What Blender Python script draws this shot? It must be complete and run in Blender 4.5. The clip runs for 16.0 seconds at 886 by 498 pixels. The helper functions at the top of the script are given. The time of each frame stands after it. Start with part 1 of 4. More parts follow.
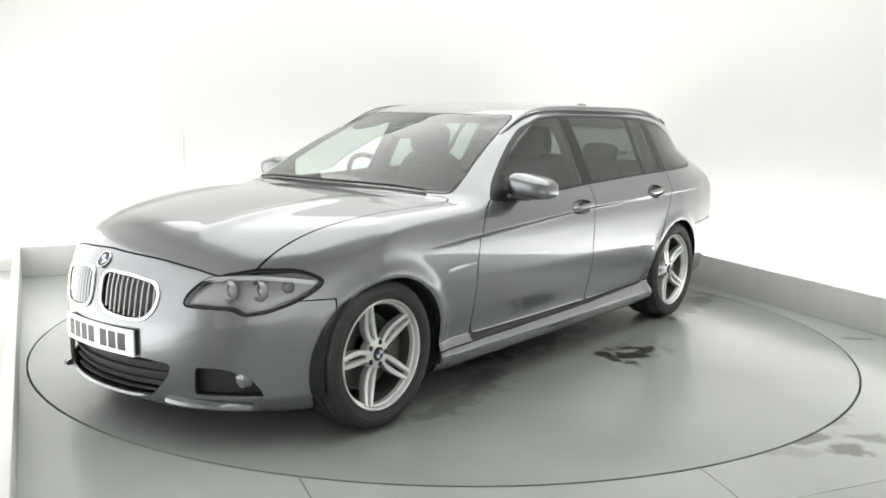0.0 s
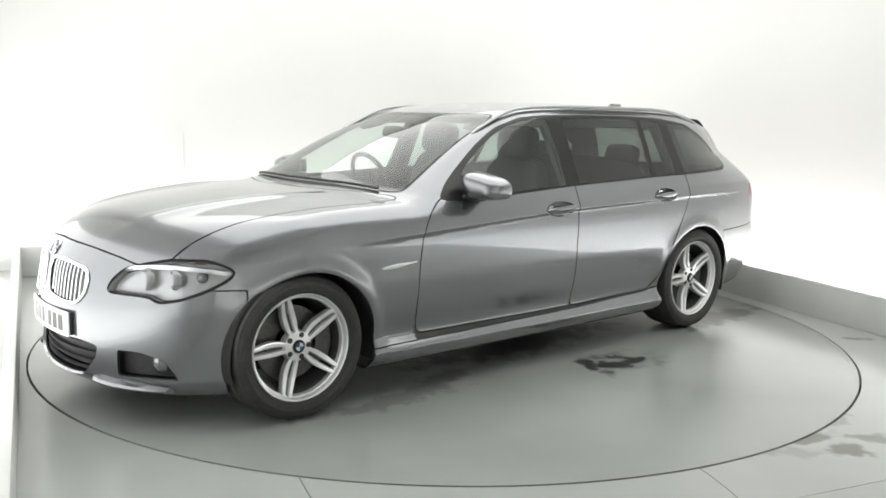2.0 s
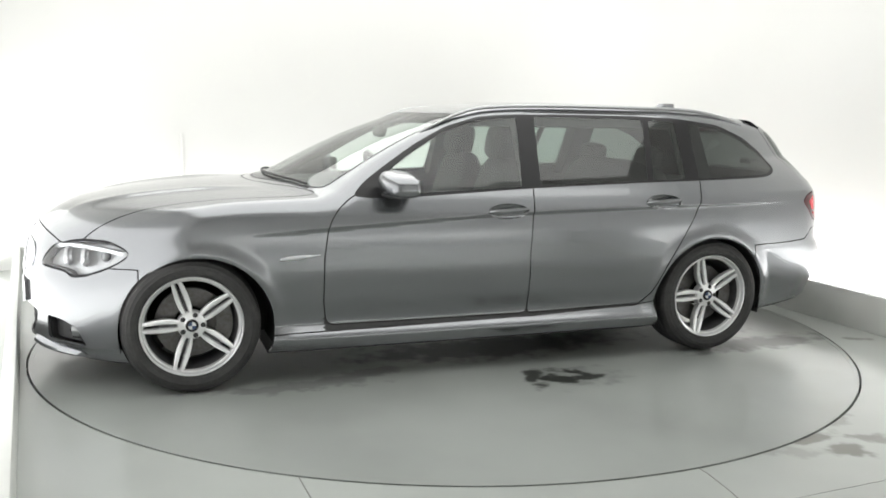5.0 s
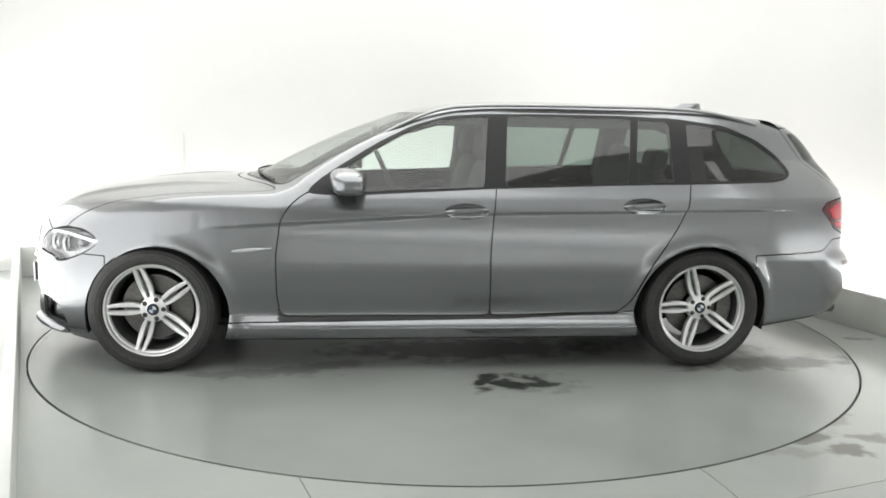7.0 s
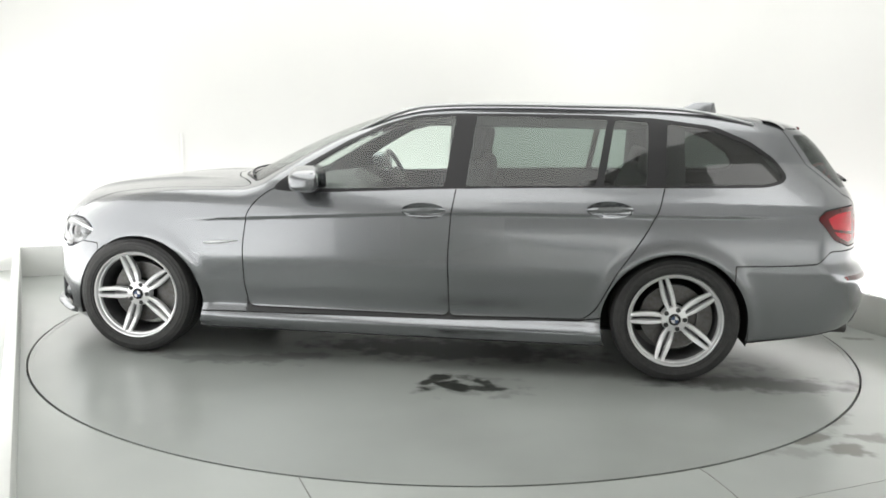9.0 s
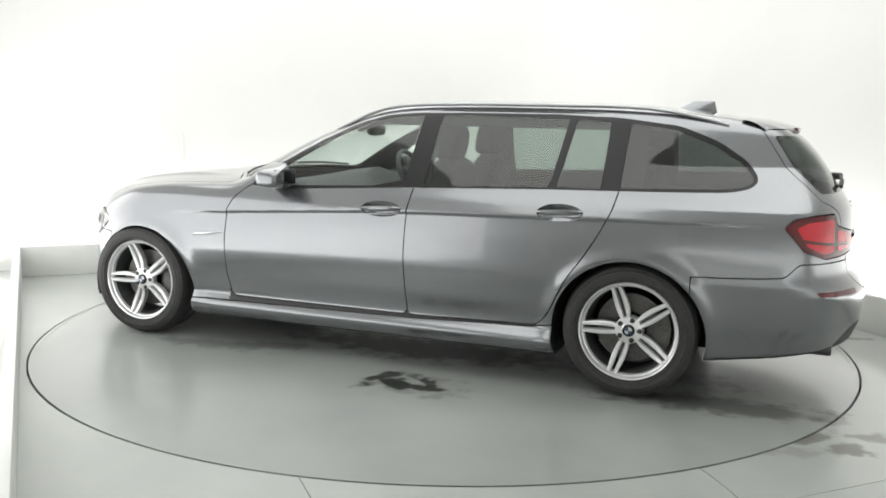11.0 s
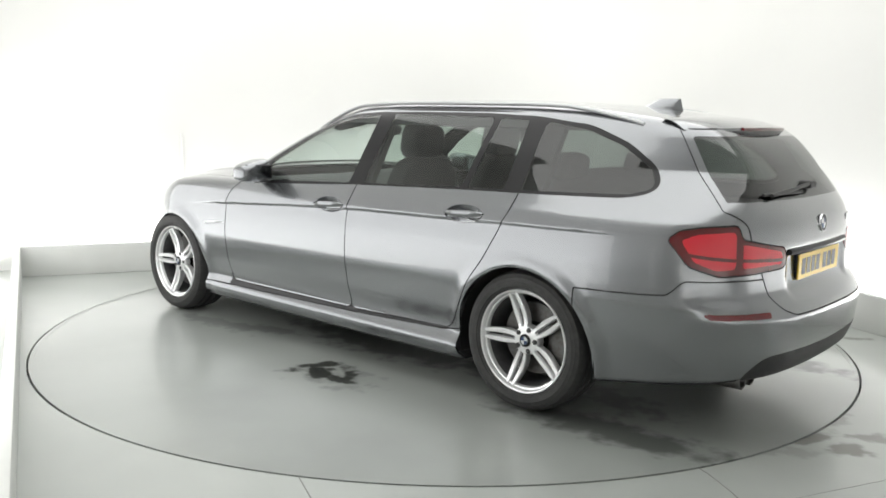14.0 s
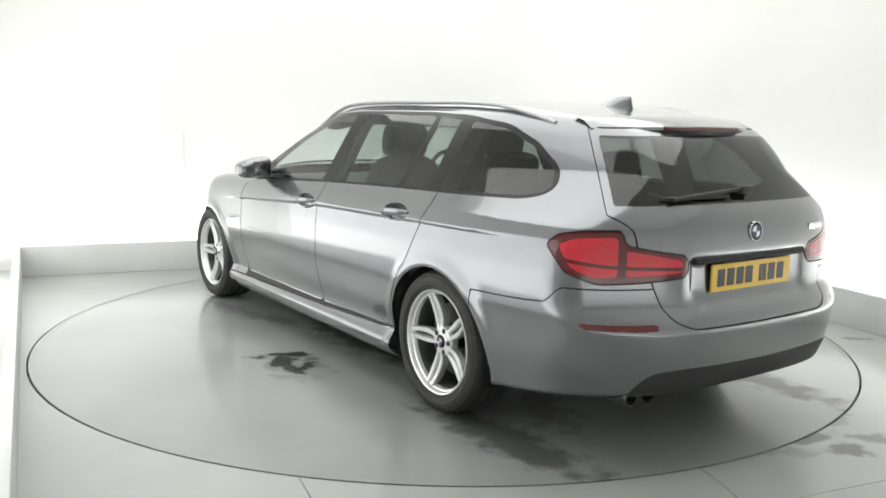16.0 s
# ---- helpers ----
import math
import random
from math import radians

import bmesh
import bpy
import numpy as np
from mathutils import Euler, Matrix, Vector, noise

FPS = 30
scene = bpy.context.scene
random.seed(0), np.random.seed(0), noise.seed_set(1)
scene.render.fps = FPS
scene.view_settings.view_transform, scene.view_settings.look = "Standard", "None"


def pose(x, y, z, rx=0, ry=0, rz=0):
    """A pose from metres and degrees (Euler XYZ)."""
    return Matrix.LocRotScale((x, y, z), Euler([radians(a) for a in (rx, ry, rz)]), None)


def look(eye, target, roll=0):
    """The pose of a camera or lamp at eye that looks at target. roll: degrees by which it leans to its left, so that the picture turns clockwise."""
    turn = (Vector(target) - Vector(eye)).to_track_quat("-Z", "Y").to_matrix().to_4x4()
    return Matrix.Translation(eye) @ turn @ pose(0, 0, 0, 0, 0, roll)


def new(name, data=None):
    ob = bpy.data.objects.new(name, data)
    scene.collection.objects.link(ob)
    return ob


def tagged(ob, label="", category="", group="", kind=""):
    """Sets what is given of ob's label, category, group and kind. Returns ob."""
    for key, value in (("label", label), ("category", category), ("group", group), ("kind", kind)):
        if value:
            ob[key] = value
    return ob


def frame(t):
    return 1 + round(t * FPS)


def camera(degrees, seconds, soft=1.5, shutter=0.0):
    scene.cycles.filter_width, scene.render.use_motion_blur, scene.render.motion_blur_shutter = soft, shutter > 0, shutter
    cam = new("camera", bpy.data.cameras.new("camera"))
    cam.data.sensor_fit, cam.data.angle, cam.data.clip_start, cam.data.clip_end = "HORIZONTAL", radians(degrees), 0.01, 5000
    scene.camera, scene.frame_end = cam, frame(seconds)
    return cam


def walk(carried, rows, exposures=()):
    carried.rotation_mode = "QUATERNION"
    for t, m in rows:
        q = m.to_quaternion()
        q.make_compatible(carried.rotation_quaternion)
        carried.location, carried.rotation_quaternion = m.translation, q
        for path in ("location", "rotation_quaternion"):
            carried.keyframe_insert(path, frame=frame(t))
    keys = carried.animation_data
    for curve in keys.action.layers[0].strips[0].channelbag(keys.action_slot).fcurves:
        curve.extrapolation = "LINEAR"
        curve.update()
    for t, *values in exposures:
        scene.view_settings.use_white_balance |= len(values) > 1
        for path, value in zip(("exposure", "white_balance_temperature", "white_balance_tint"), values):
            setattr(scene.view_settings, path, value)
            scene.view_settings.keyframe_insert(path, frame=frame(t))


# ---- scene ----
cam = camera(54.22, 16.0, soft=1.7)
EYE = (-0.0176, -5.5256, 1.3736)
PITCH = radians(8.8475)
CAM = look(EYE, (EYE[0], EYE[1] + math.cos(PITCH), EYE[2] - math.sin(PITCH)), 1.137)
walk(cam, [(0.0, CAM), (16.0, CAM)])

# turn of the turntable in degrees, by time
TURN = [(0.0, 51.31), (0.5, 49.1), (1.0, 46.45), (1.5, 43.33), (2.0, 39.9), (2.5, 36.45), (3.0, 33.0), (3.5, 29.6),
        (4.0, 26.2), (4.5, 22.85), (5.0, 19.5), (5.5, 16.1), (6.0, 12.7), (6.5, 9.35), (7.0, 6.05), (7.5, 2.8),
        (8.0, -0.45), (8.5, -3.8), (9.0, -7.25), (9.5, -10.7), (10.0, -14.1), (10.5, -17.5), (11.0, -20.9),
        (11.5, -24.3), (12.0, -27.7), (12.5, -31.1), (13.0, -34.5), (13.5, -37.95), (14.0, -41.4), (14.5, -44.8),
        (15.0, -48.25), (15.5, -51.75), (16.0, -55.35)]
OFF = (-1.6365, -0.0677)

# ---- light ----
world = bpy.data.worlds.new("world")
scene.world = world
world.use_nodes = True
world.node_tree.nodes["Background"].inputs["Color"].default_value = (0.9, 0.95, 1.0, 1)
world.node_tree.nodes["Background"].inputs["Strength"].default_value = 0.3
scene.view_settings.exposure = 0.07


def area(name, m, sx, sy, watts, color=(1, 1, 1)):
    la = bpy.data.lights.new(name, "AREA")
    la.shape, la.size, la.size_y, la.energy, la.color = "RECTANGLE", sx, sy, watts, color
    ob = new(name, la)
    ob.matrix_world = m
    return ob


# the room is a rectangle turned by 22.5 degrees against the camera
ANG = radians(22.5)
UX = Vector((math.cos(ANG), math.sin(ANG), 0))
UY = Vector((-math.sin(ANG), math.cos(ANG), 0))


def room(u, v, z=0.0):
    return UX * u + UY * v + Vector((0, 0, z))


U0, U1, V1, V0 = -2.66, 2.62, 2.58, -6.0  # faces of the low kerb walls
ROOMROT = pose(0, 0, 0, 0, 0, 22.5)

area("ceiling_softbox", ROOMROT @ pose(0.0, 0.0, 3.38), 4.8, 5.6, 160, (1.0, 1.0, 0.98))
# strip lamps hidden in the trough behind the upstand wash the screens from below
area("wall_wash_back", ROOMROT @ pose(-0.6, V1 + 0.2, 0.1) @ pose(0, 0, 0, 180 - 12, 0, 0), 4.2, 0.1, 41)
area("wall_wash_side", ROOMROT @ pose(U1 + 0.2, -1.7, 0.1) @ pose(0, 0, 0, 180, 12, 0), 0.1, 6.6, 86)
# added fill lamp behind the camera, with no upstand, to brighten the car's flank
area("added_south_fill", ROOMROT @ pose(-0.6, V0 + 0.2, 0.1) @ pose(0, 0, 0, 180 + 12, 0, 0), 5.6, 0.1, 48)
WEST = pose(-3.44, 1.39, 0, 0, 0, 25.6)  # face of the west upstand
area("wall_wash_west", WEST @ pose(-0.2, -1.9, 0.1) @ pose(0, 0, 0, 180, -12, 0), 0.1, 5.6, 34)
# low light panel on the west screen
area("west_light_panel", WEST @ pose(-0.348, -2.5, 0.95) @ pose(0, 0, 0, 0, -90, 0), 1.5, 5.1, 38)


# ---- materials ----
def material(name, color, rough=0.5, metal=0.0, **kw):
    m = bpy.data.materials.new(name)
    m.use_nodes = True
    b = m.node_tree.nodes["Principled BSDF"]
    b.inputs["Base Color"].default_value = (*color, 1)
    b.inputs["Roughness"].default_value = rough
    b.inputs["Metallic"].default_value = metal
    for k, v in kw.items():
        b.inputs[k.replace("_", " ")].default_value = v
    return m


def mottle(m, scale, amount, dark, rough_amount=0.0, bump=0.0, bump_scale=200.0, detail=8.0):
    """Two scales of noise: stains in the colour and the gloss, fine relief."""
    nt = m.node_tree
    b = nt.nodes["Principled BSDF"]
    tc = nt.nodes.new("ShaderNodeTexCoord")
    n1 = nt.nodes.new("ShaderNodeTexNoise")
    n1.inputs["Scale"].default_value, n1.inputs["Detail"].default_value = scale, detail
    nt.links.new(tc.outputs["Object"], n1.inputs["Vector"])
    ramp = nt.nodes.new("ShaderNodeMapRange")
    ramp.interpolation_type = "SMOOTHSTEP"
    ramp.inputs[1].default_value, ramp.inputs[2].default_value = 0.3, 0.75
    ramp.inputs[3].default_value, ramp.inputs[4].default_value = 0.0, amount
    nt.links.new(n1.outputs["Fac"], ramp.inputs[0])
    mix = nt.nodes.new("ShaderNodeMix")
    mix.data_type = "RGBA"
    mix.inputs[6].default_value = b.inputs["Base Color"].default_value
    mix.inputs[7].default_value = (*dark, 1)
    nt.links.new(ramp.outputs[0], mix.inputs[0])
    nt.links.new(mix.outputs[2], b.inputs["Base Color"])
    if rough_amount:
        r0 = b.inputs["Roughness"].default_value
        rr = nt.nodes.new("ShaderNodeMapRange")
        rr.interpolation_type = "SMOOTHSTEP"
        rr.inputs[1].default_value, rr.inputs[2].default_value = 0.25, 0.75
        rr.inputs[3].default_value, rr.inputs[4].default_value = r0, r0 + rough_amount
        nt.links.new(n1.outputs["Fac"], rr.inputs[0])
        nt.links.new(rr.outputs[0], b.inputs["Roughness"])
    if bump:
        n2 = nt.nodes.new("ShaderNodeTexNoise")
        n2.inputs["Scale"].default_value, n2.inputs["Detail"].default_value = bump_scale, 3
        nt.links.new(tc.outputs["Object"], n2.inputs["Vector"])
        bp = nt.nodes.new("ShaderNodeBump")
        bp.inputs["Strength"].default_value, bp.inputs["Distance"].default_value = bump, 0.002
        nt.links.new(n2.outputs["Fac"], bp.inputs["Height"])
        nt.links.new(bp.outputs[0], b.inputs["Normal"])
    return m


PAINT = mottle(material("grey_metallic_paint", (0.2, 0.208, 0.219), 0.27, 0.88, Coat_Weight=1.0, Coat_Roughness=0.02), 900, 0.5, (0.235, 0.24, 0.25), detail=2)
SHELL = material("underbody_black", (0.012, 0.012, 0.013), 0.7)
TRIM = material("black_gloss_trim", (0.012, 0.012, 0.013), 0.3, Specular_IOR_Level=0.28)
PLASTIC = mottle(material("black_plastic", (0.022, 0.022, 0.023), 0.55), 60, 0.6, (0.035, 0.035, 0.036), bump=0.2)
RUBBER = mottle(material("tyre_rubber", (0.024, 0.024, 0.024), 0.68), 40, 0.6, (0.042, 0.041, 0.04), bump=0.3)
ALLOY = mottle(material("silver_alloy", (0.74, 0.745, 0.75), 0.3, 0.6, Coat_Weight=0.5), 30, 0.5, (0.64, 0.64, 0.65))
STEEL = mottle(material("brake_steel", (0.13, 0.13, 0.13), 0.45, 0.85), 50, 0.7, (0.08, 0.07, 0.06))
# alloy inside the wheel, darkened because the shade is put into the colour
BARREL = mottle(material("barrel_alloy_shade_painted", (0.1, 0.1, 0.105), 0.45, 0.6), 40, 0.5, (0.06, 0.055, 0.05))
BOWL = material("lamp_bowl", (0.42, 0.425, 0.43), 0.32, 0.6)
RAILM = material("satin_rail_aluminium", (0.36, 0.365, 0.37), 0.42, 0.8)
LAMPGLASS = material("smoked_lamp_glass", (0.16, 0.165, 0.17), 0.12, 0.4, Coat_Weight=1.0)
MIRRORG = material("dark_mirror_glass", (0.16, 0.17, 0.18), 0.03, 1.0)
CHROME = material("chrome", (0.8, 0.8, 0.82), 0.1, 1.0)
SILVER = material("satin_silver", (0.68, 0.69, 0.7), 0.28, 0.9)
FABRIC = mottle(material("dark_upholstery", (0.05, 0.05, 0.053), 0.75), 50, 0.3, (0.062, 0.062, 0.065))
LINING = material("interior_lining", (0.055, 0.055, 0.057), 0.8)
WELL = material("wheel_well_felt", (0.01, 0.01, 0.01), 0.9)
YELLOW = mottle(material("yellow_plate", (0.75, 0.5, 0.03), 0.35), 40, 0.3, (0.65, 0.42, 0.03))
WHITEP = material("white_plate", (0.8, 0.8, 0.8), 0.35)
BLUE = material("badge_blue", (0.03, 0.06, 0.14), 0.3)
INK = material("plate_black", (0.02, 0.02, 0.02), 0.4)


def glassy(name, color, rough=0.0, alpha=0.5):
    """A tinted pane: a see-through part with a real mirror gloss."""
    m = bpy.data.materials.new(name)
    m.use_nodes = True
    nt = m.node_tree
    nt.nodes.clear()
    out = nt.nodes.new("ShaderNodeOutputMaterial")
    tr = nt.nodes.new("ShaderNodeBsdfTransparent")
    tr.inputs[0].default_value = (*color, 1)
    gl = nt.nodes.new("ShaderNodeBsdfGlossy")
    gl.inputs["Roughness"].default_value = rough
    lw = nt.nodes.new("ShaderNodeLayerWeight")
    lw.inputs[0].default_value = 0.5
    pw = nt.nodes.new("ShaderNodeMath")
    pw.operation = "POWER"
    pw.inputs[1].default_value = 4.0
    fr = nt.nodes.new("ShaderNodeMath")
    fr.operation = "MULTIPLY_ADD"
    fr.inputs[1].default_value = 0.93
    fr.inputs[2].default_value = 0.07
    nt.links.new(lw.outputs["Facing"], pw.inputs[0])
    nt.links.new(pw.outputs[0], fr.inputs[0])
    mix = nt.nodes.new("ShaderNodeMixShader")
    nt.links.new(fr.outputs[0], mix.inputs[0])
    nt.links.new(tr.outputs[0], mix.inputs[1])
    nt.links.new(gl.outputs[0], mix.inputs[2])
    nt.links.new(mix.outputs[0], out.inputs[0])
    return m


GLASS = glassy("clear_glass", (0.87, 0.94, 0.9))
PRIVACY = glassy("tinted_glass", (0.44, 0.515, 0.475))
DARKGLASS = glassy("dark_tinted_glass", (0.23, 0.258, 0.245))
LENS = glassy("headlight_lens", (0.93, 0.94, 0.95))
RED = material("red_lens", (0.1, 0.003, 0.006), 0.15, Coat_Weight=0.5)
RED2 = material("bright_red_lens", (0.6, 0.012, 0.028), 0.18, Coat_Weight=0.5)

def stained_shaded(m, spots, dark, gloss):
    """Ragged stains and painted shade: x, y, radii, how ragged, strength."""
    nt = m.node_tree
    b = nt.nodes["Principled BSDF"]
    tc = nt.nodes.new("ShaderNodeTexCoord")
    n1 = nt.nodes.new("ShaderNodeTexNoise")
    n1.inputs["Scale"].default_value, n1.inputs["Detail"].default_value = 9.0, 6
    nt.links.new(tc.outputs["Object"], n1.inputs["Vector"])
    total = None
    for x, y, rx, ry, turn, ragged, strength in spots:
        mp = nt.nodes.new("ShaderNodeMapping")
        mp.vector_type = "TEXTURE"
        mp.inputs["Location"].default_value = (x, y, 0)
        mp.inputs["Rotation"].default_value = (0, 0, radians(turn))
        mp.inputs["Scale"].default_value = (rx, ry, 1)
        nt.links.new(tc.outputs["Object"], mp.inputs[0])
        ln = nt.nodes.new("ShaderNodeVectorMath")
        ln.operation = "LENGTH"
        nt.links.new(mp.outputs[0], ln.inputs[0])
        add = nt.nodes.new("ShaderNodeMath")
        add.operation = "MULTIPLY_ADD"
        nt.links.new(n1.outputs["Fac"], add.inputs[0])
        add.inputs[1].default_value = ragged
        nt.links.new(ln.outputs["Value"], add.inputs[2])
        mr = nt.nodes.new("ShaderNodeMapRange")
        mr.interpolation_type = "SMOOTHSTEP"
        mr.inputs[1].default_value, mr.inputs[2].default_value = 0.5 + ragged * 0.45, 1.0 + ragged * 0.5
        mr.inputs[3].default_value, mr.inputs[4].default_value = strength, 0.0
        nt.links.new(add.outputs[0], mr.inputs[0])
        if total is None:
            total = mr.outputs[0]
        else:
            mx = nt.nodes.new("ShaderNodeMath")
            mx.operation = "MAXIMUM"
            nt.links.new(total, mx.inputs[0])
            nt.links.new(mr.outputs[0], mx.inputs[1])
            total = mx.outputs[0]
    old = b.inputs["Base Color"].links[0].from_socket
    mix = nt.nodes.new("ShaderNodeMix")
    mix.data_type = "RGBA"
    nt.links.new(total, mix.inputs[0])
    nt.links.new(old, mix.inputs[6])
    mix.inputs[7].default_value = (*dark, 1)
    nt.links.new(mix.outputs[2], b.inputs["Base Color"])
    for socket, clean in (("Coat Weight", b.inputs["Coat Weight"].default_value), ("Specular IOR Level", 0.5)):
        matt = nt.nodes.new("ShaderNodeMapRange")
        matt.inputs[3].default_value, matt.inputs[4].default_value = clean, clean * gloss
        nt.links.new(total, matt.inputs[0])
        nt.links.new(matt.outputs[0], b.inputs[socket])
    return m


FLOORM = mottle(material("painted_floor", (0.365, 0.386, 0.366), 0.3, Coat_Weight=0.3, Coat_Roughness=0.16), 0.9, 0.5, (0.225, 0.236, 0.223), 0.0, 0.05, 60, 3)
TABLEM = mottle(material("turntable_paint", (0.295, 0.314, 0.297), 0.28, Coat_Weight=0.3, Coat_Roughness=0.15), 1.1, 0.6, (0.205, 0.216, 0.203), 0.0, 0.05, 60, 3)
SX, SY = 1.84 + OFF[0], -1.147 + OFF[1]
# the long patch at (0.1, -0.55) is the car's shadow painted into the colour
stained_shaded(TABLEM, [(SX + 0.02, SY - 0.02, 0.24, 0.12, 8, 3.0, 1.0), (SX - 0.1, SY + 0.07, 0.18, 0.07, 60, 3.0, 0.97), (SX + 0.12, SY + 0.07, 0.2, 0.06, -40, 3.0, 0.97), (SX + 0.16, SY - 0.04, 0.2, 0.06, 10, 3.0, 0.95), (SX + 0.1, SY - 0.03, 0.34, 0.17, 5, 3.0, 0.35),
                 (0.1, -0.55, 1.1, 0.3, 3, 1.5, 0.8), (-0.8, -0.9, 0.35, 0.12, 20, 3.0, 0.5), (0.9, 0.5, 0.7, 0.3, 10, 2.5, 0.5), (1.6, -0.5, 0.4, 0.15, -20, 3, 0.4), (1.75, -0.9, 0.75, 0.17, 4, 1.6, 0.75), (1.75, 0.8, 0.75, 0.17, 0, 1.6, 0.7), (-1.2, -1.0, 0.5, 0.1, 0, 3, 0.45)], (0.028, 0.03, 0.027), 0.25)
stained_shaded(FLOORM, [(1.63, -1.89, 0.16, 0.07, 30, 3, 0.8), (1.72, -2.01, 0.16, 0.09, -20, 3, 0.8), (1.88, -1.87, 0.12, 0.06, 0, 3, 0.7), (2.65, -0.11, 0.12, 0.05, 0, 3, 0.8), (1.83, -1.66, 0.2, 0.06, 50, 3, 0.5), (3.1, 0.56, 0.5, 0.12, -65, 2, 0.5), (1.46, -2.06, 0.3, 0.06, 0, 3, 0.35)], (0.12, 0.118, 0.1), 0.3)
GAPM = material("dark_gap", (0.02, 0.02, 0.02), 0.8)
KERBM = mottle(material("kerb_white_paint", (0.58, 0.59, 0.57), 0.5), 3, 0.5, (0.49, 0.5, 0.48), 0.1, 0.1, 80)
WALLM = mottle(material("white_screen_wall", (0.685, 0.685, 0.668), 0.7), 1.5, 0.3, (0.65, 0.65, 0.632))
DIRT = material("floor_dirt", (0.17, 0.17, 0.155), 0.35)


# ---- mesh helpers ----
def mesh_object(name, verts, faces, mat, parent=None, smooth=True, normals=None):
    me = bpy.data.meshes.new(name)
    me.from_pydata([tuple(map(float, v)) for v in verts], [], [tuple(map(int, f)) for f in faces])
    if mat:
        me.materials.append(mat)
    if smooth:
        me.polygons.foreach_set("use_smooth", [True] * len(me.polygons))
    me.update()
    if normals is not None:
        me.normals_split_custom_set_from_vertices([tuple(map(float, n)) for n in normals])
    ob = new(name, me)
    ob.parent = parent
    return ob


def part(name, bm, mat, parent=None, label="", smooth=True, angle=35):
    me = bpy.data.meshes.new(name)
    bmesh.ops.recalc_face_normals(bm, faces=bm.faces)
    if smooth:
        for f in bm.faces:
            f.smooth = True
        for e in bm.edges:
            if len(e.link_faces) == 2 and e.calc_face_angle(0) > radians(angle):
                e.smooth = False
    bm.to_mesh(me)
    bm.free()
    me.materials.append(mat)
    ob = new(name, me)
    ob.parent = parent
    if label:
        tagged(ob, label)
    return ob


def box(bm, x0, x1, y0, y1, z0, z1, bevel=0.0, m=None):
    r = bmesh.ops.create_cube(bm, size=1.0)
    vs = r["verts"]
    for v in vs:
        v.co = Vector(((x0 + x1) / 2 + v.co.x * (x1 - x0), (y0 + y1) / 2 + v.co.y * (y1 - y0), (z0 + z1) / 2 + v.co.z * (z1 - z0)))
        if m:
            v.co = m @ v.co
    if bevel:
        es = list({e for v in vs for e in v.link_edges})
        bmesh.ops.bevel(bm, geom=es, offset=bevel, segments=2, affect="EDGES", profile=0.6)
    return bm


def lathe(bm, profile, seg=64, m=None, closed=False):
    """Turns (radius, depth) points about the y axis."""
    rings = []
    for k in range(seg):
        a = 2 * math.pi * k / seg
        rings.append([bm.verts.new((m or Matrix()) @ Vector((r * math.cos(a), y, r * math.sin(a)))) for r, y in profile])
    n = len(profile)
    for k in range(seg):
        p, q = rings[k], rings[(k + 1) % seg]
        for i in range(n if closed else n - 1):
            j = (i + 1) % n
            bm.faces.new((p[i], p[j], q[j], q[i]))
    return bm


def loft(bm, rings, cap=True, closed=True):
    vs = [[bm.verts.new(p) for p in r] for r in rings]
    n = len(rings[0])
    for a, b in zip(vs, vs[1:]):
        for i in range(n if closed else n - 1):
            j = (i + 1) % n
            bm.faces.new((a[i], a[j], b[j], b[i]))
    if cap and closed:
        bm.faces.new(vs[0])
        bm.faces.new(list(reversed(vs[-1])))
    return bm


def prism(bm, pts, y0, y1, m=None):
    """Extrudes an outline in x and z along y."""
    return loft(bm, [[(m or Matrix()) @ Vector((x, y, z)) for x, z in pts] for y in (y0, y1)])


def tube(bm, pts, r, seg=8):
    pts = [Vector(p) for p in pts]
    rings = []
    for i, p in enumerate(pts):
        d = (pts[min(i + 1, len(pts) - 1)] - pts[max(i - 1, 0)]).normalized()
        up = Vector((0, 0, 1)) if abs(d.z) < 0.9 else Vector((1, 0, 0))
        s = d.cross(up).normalized()
        u = s.cross(d)
        rings.append([p + s * (r * math.cos(a)) + u * (r * math.sin(a)) for a in np.linspace(0, 2 * math.pi, seg, endpoint=False)])
    return loft(bm, rings)


# ---- car surface: an inside-outside function in the car's space ----
# x runs from the front axle to the tail, y across, z up
def smax(a, b, k):
    h = np.maximum(k - np.abs(a - b), 0) / k
    return np.maximum(a, b) + h * h * k * 0.25


def curve(x, xs, ys):
    """A smooth curve through a few points (monotone cubic)."""
    xs, ys = np.array(xs, float), np.array(ys, float)
    h = np.diff(xs)
    d = np.diff(ys) / h
    m = np.zeros(len(xs))
    for i in range(1, len(xs) - 1):
        if d[i - 1] * d[i] > 0:
            m[i] = 3 * (h[i - 1] + h[i]) / ((2 * h[i] + h[i - 1]) / d[i - 1] + (h[i] + 2 * h[i - 1]) / d[i])
    m[0], m[-1] = d[0], d[-1]
    xc = np.clip(x, xs[0], xs[-1])
    i = np.clip(np.searchsorted(xs, xc) - 1, 0, len(xs) - 2)
    t = (xc - xs[i]) / h[i]
    return (ys[i] * (1 + 2 * t) * (1 - t) ** 2 + h[i] * m[i] * t * (1 - t) ** 2
            + ys[i + 1] * t * t * (3 - 2 * t) + h[i] * m[i + 1] * t * t * (t - 1))


ARCH_F, ARCH_R = (0.03, 0.31, 0.365), (2.96, 0.31, 0.378)


def swage_z(x):
    return curve(x, [-0.5, 0.3, 0.85, 1.77, 2.57, 3.43, 4.0], [0.74, 0.785, 0.82, 0.868, 0.885, 0.9, 0.91])


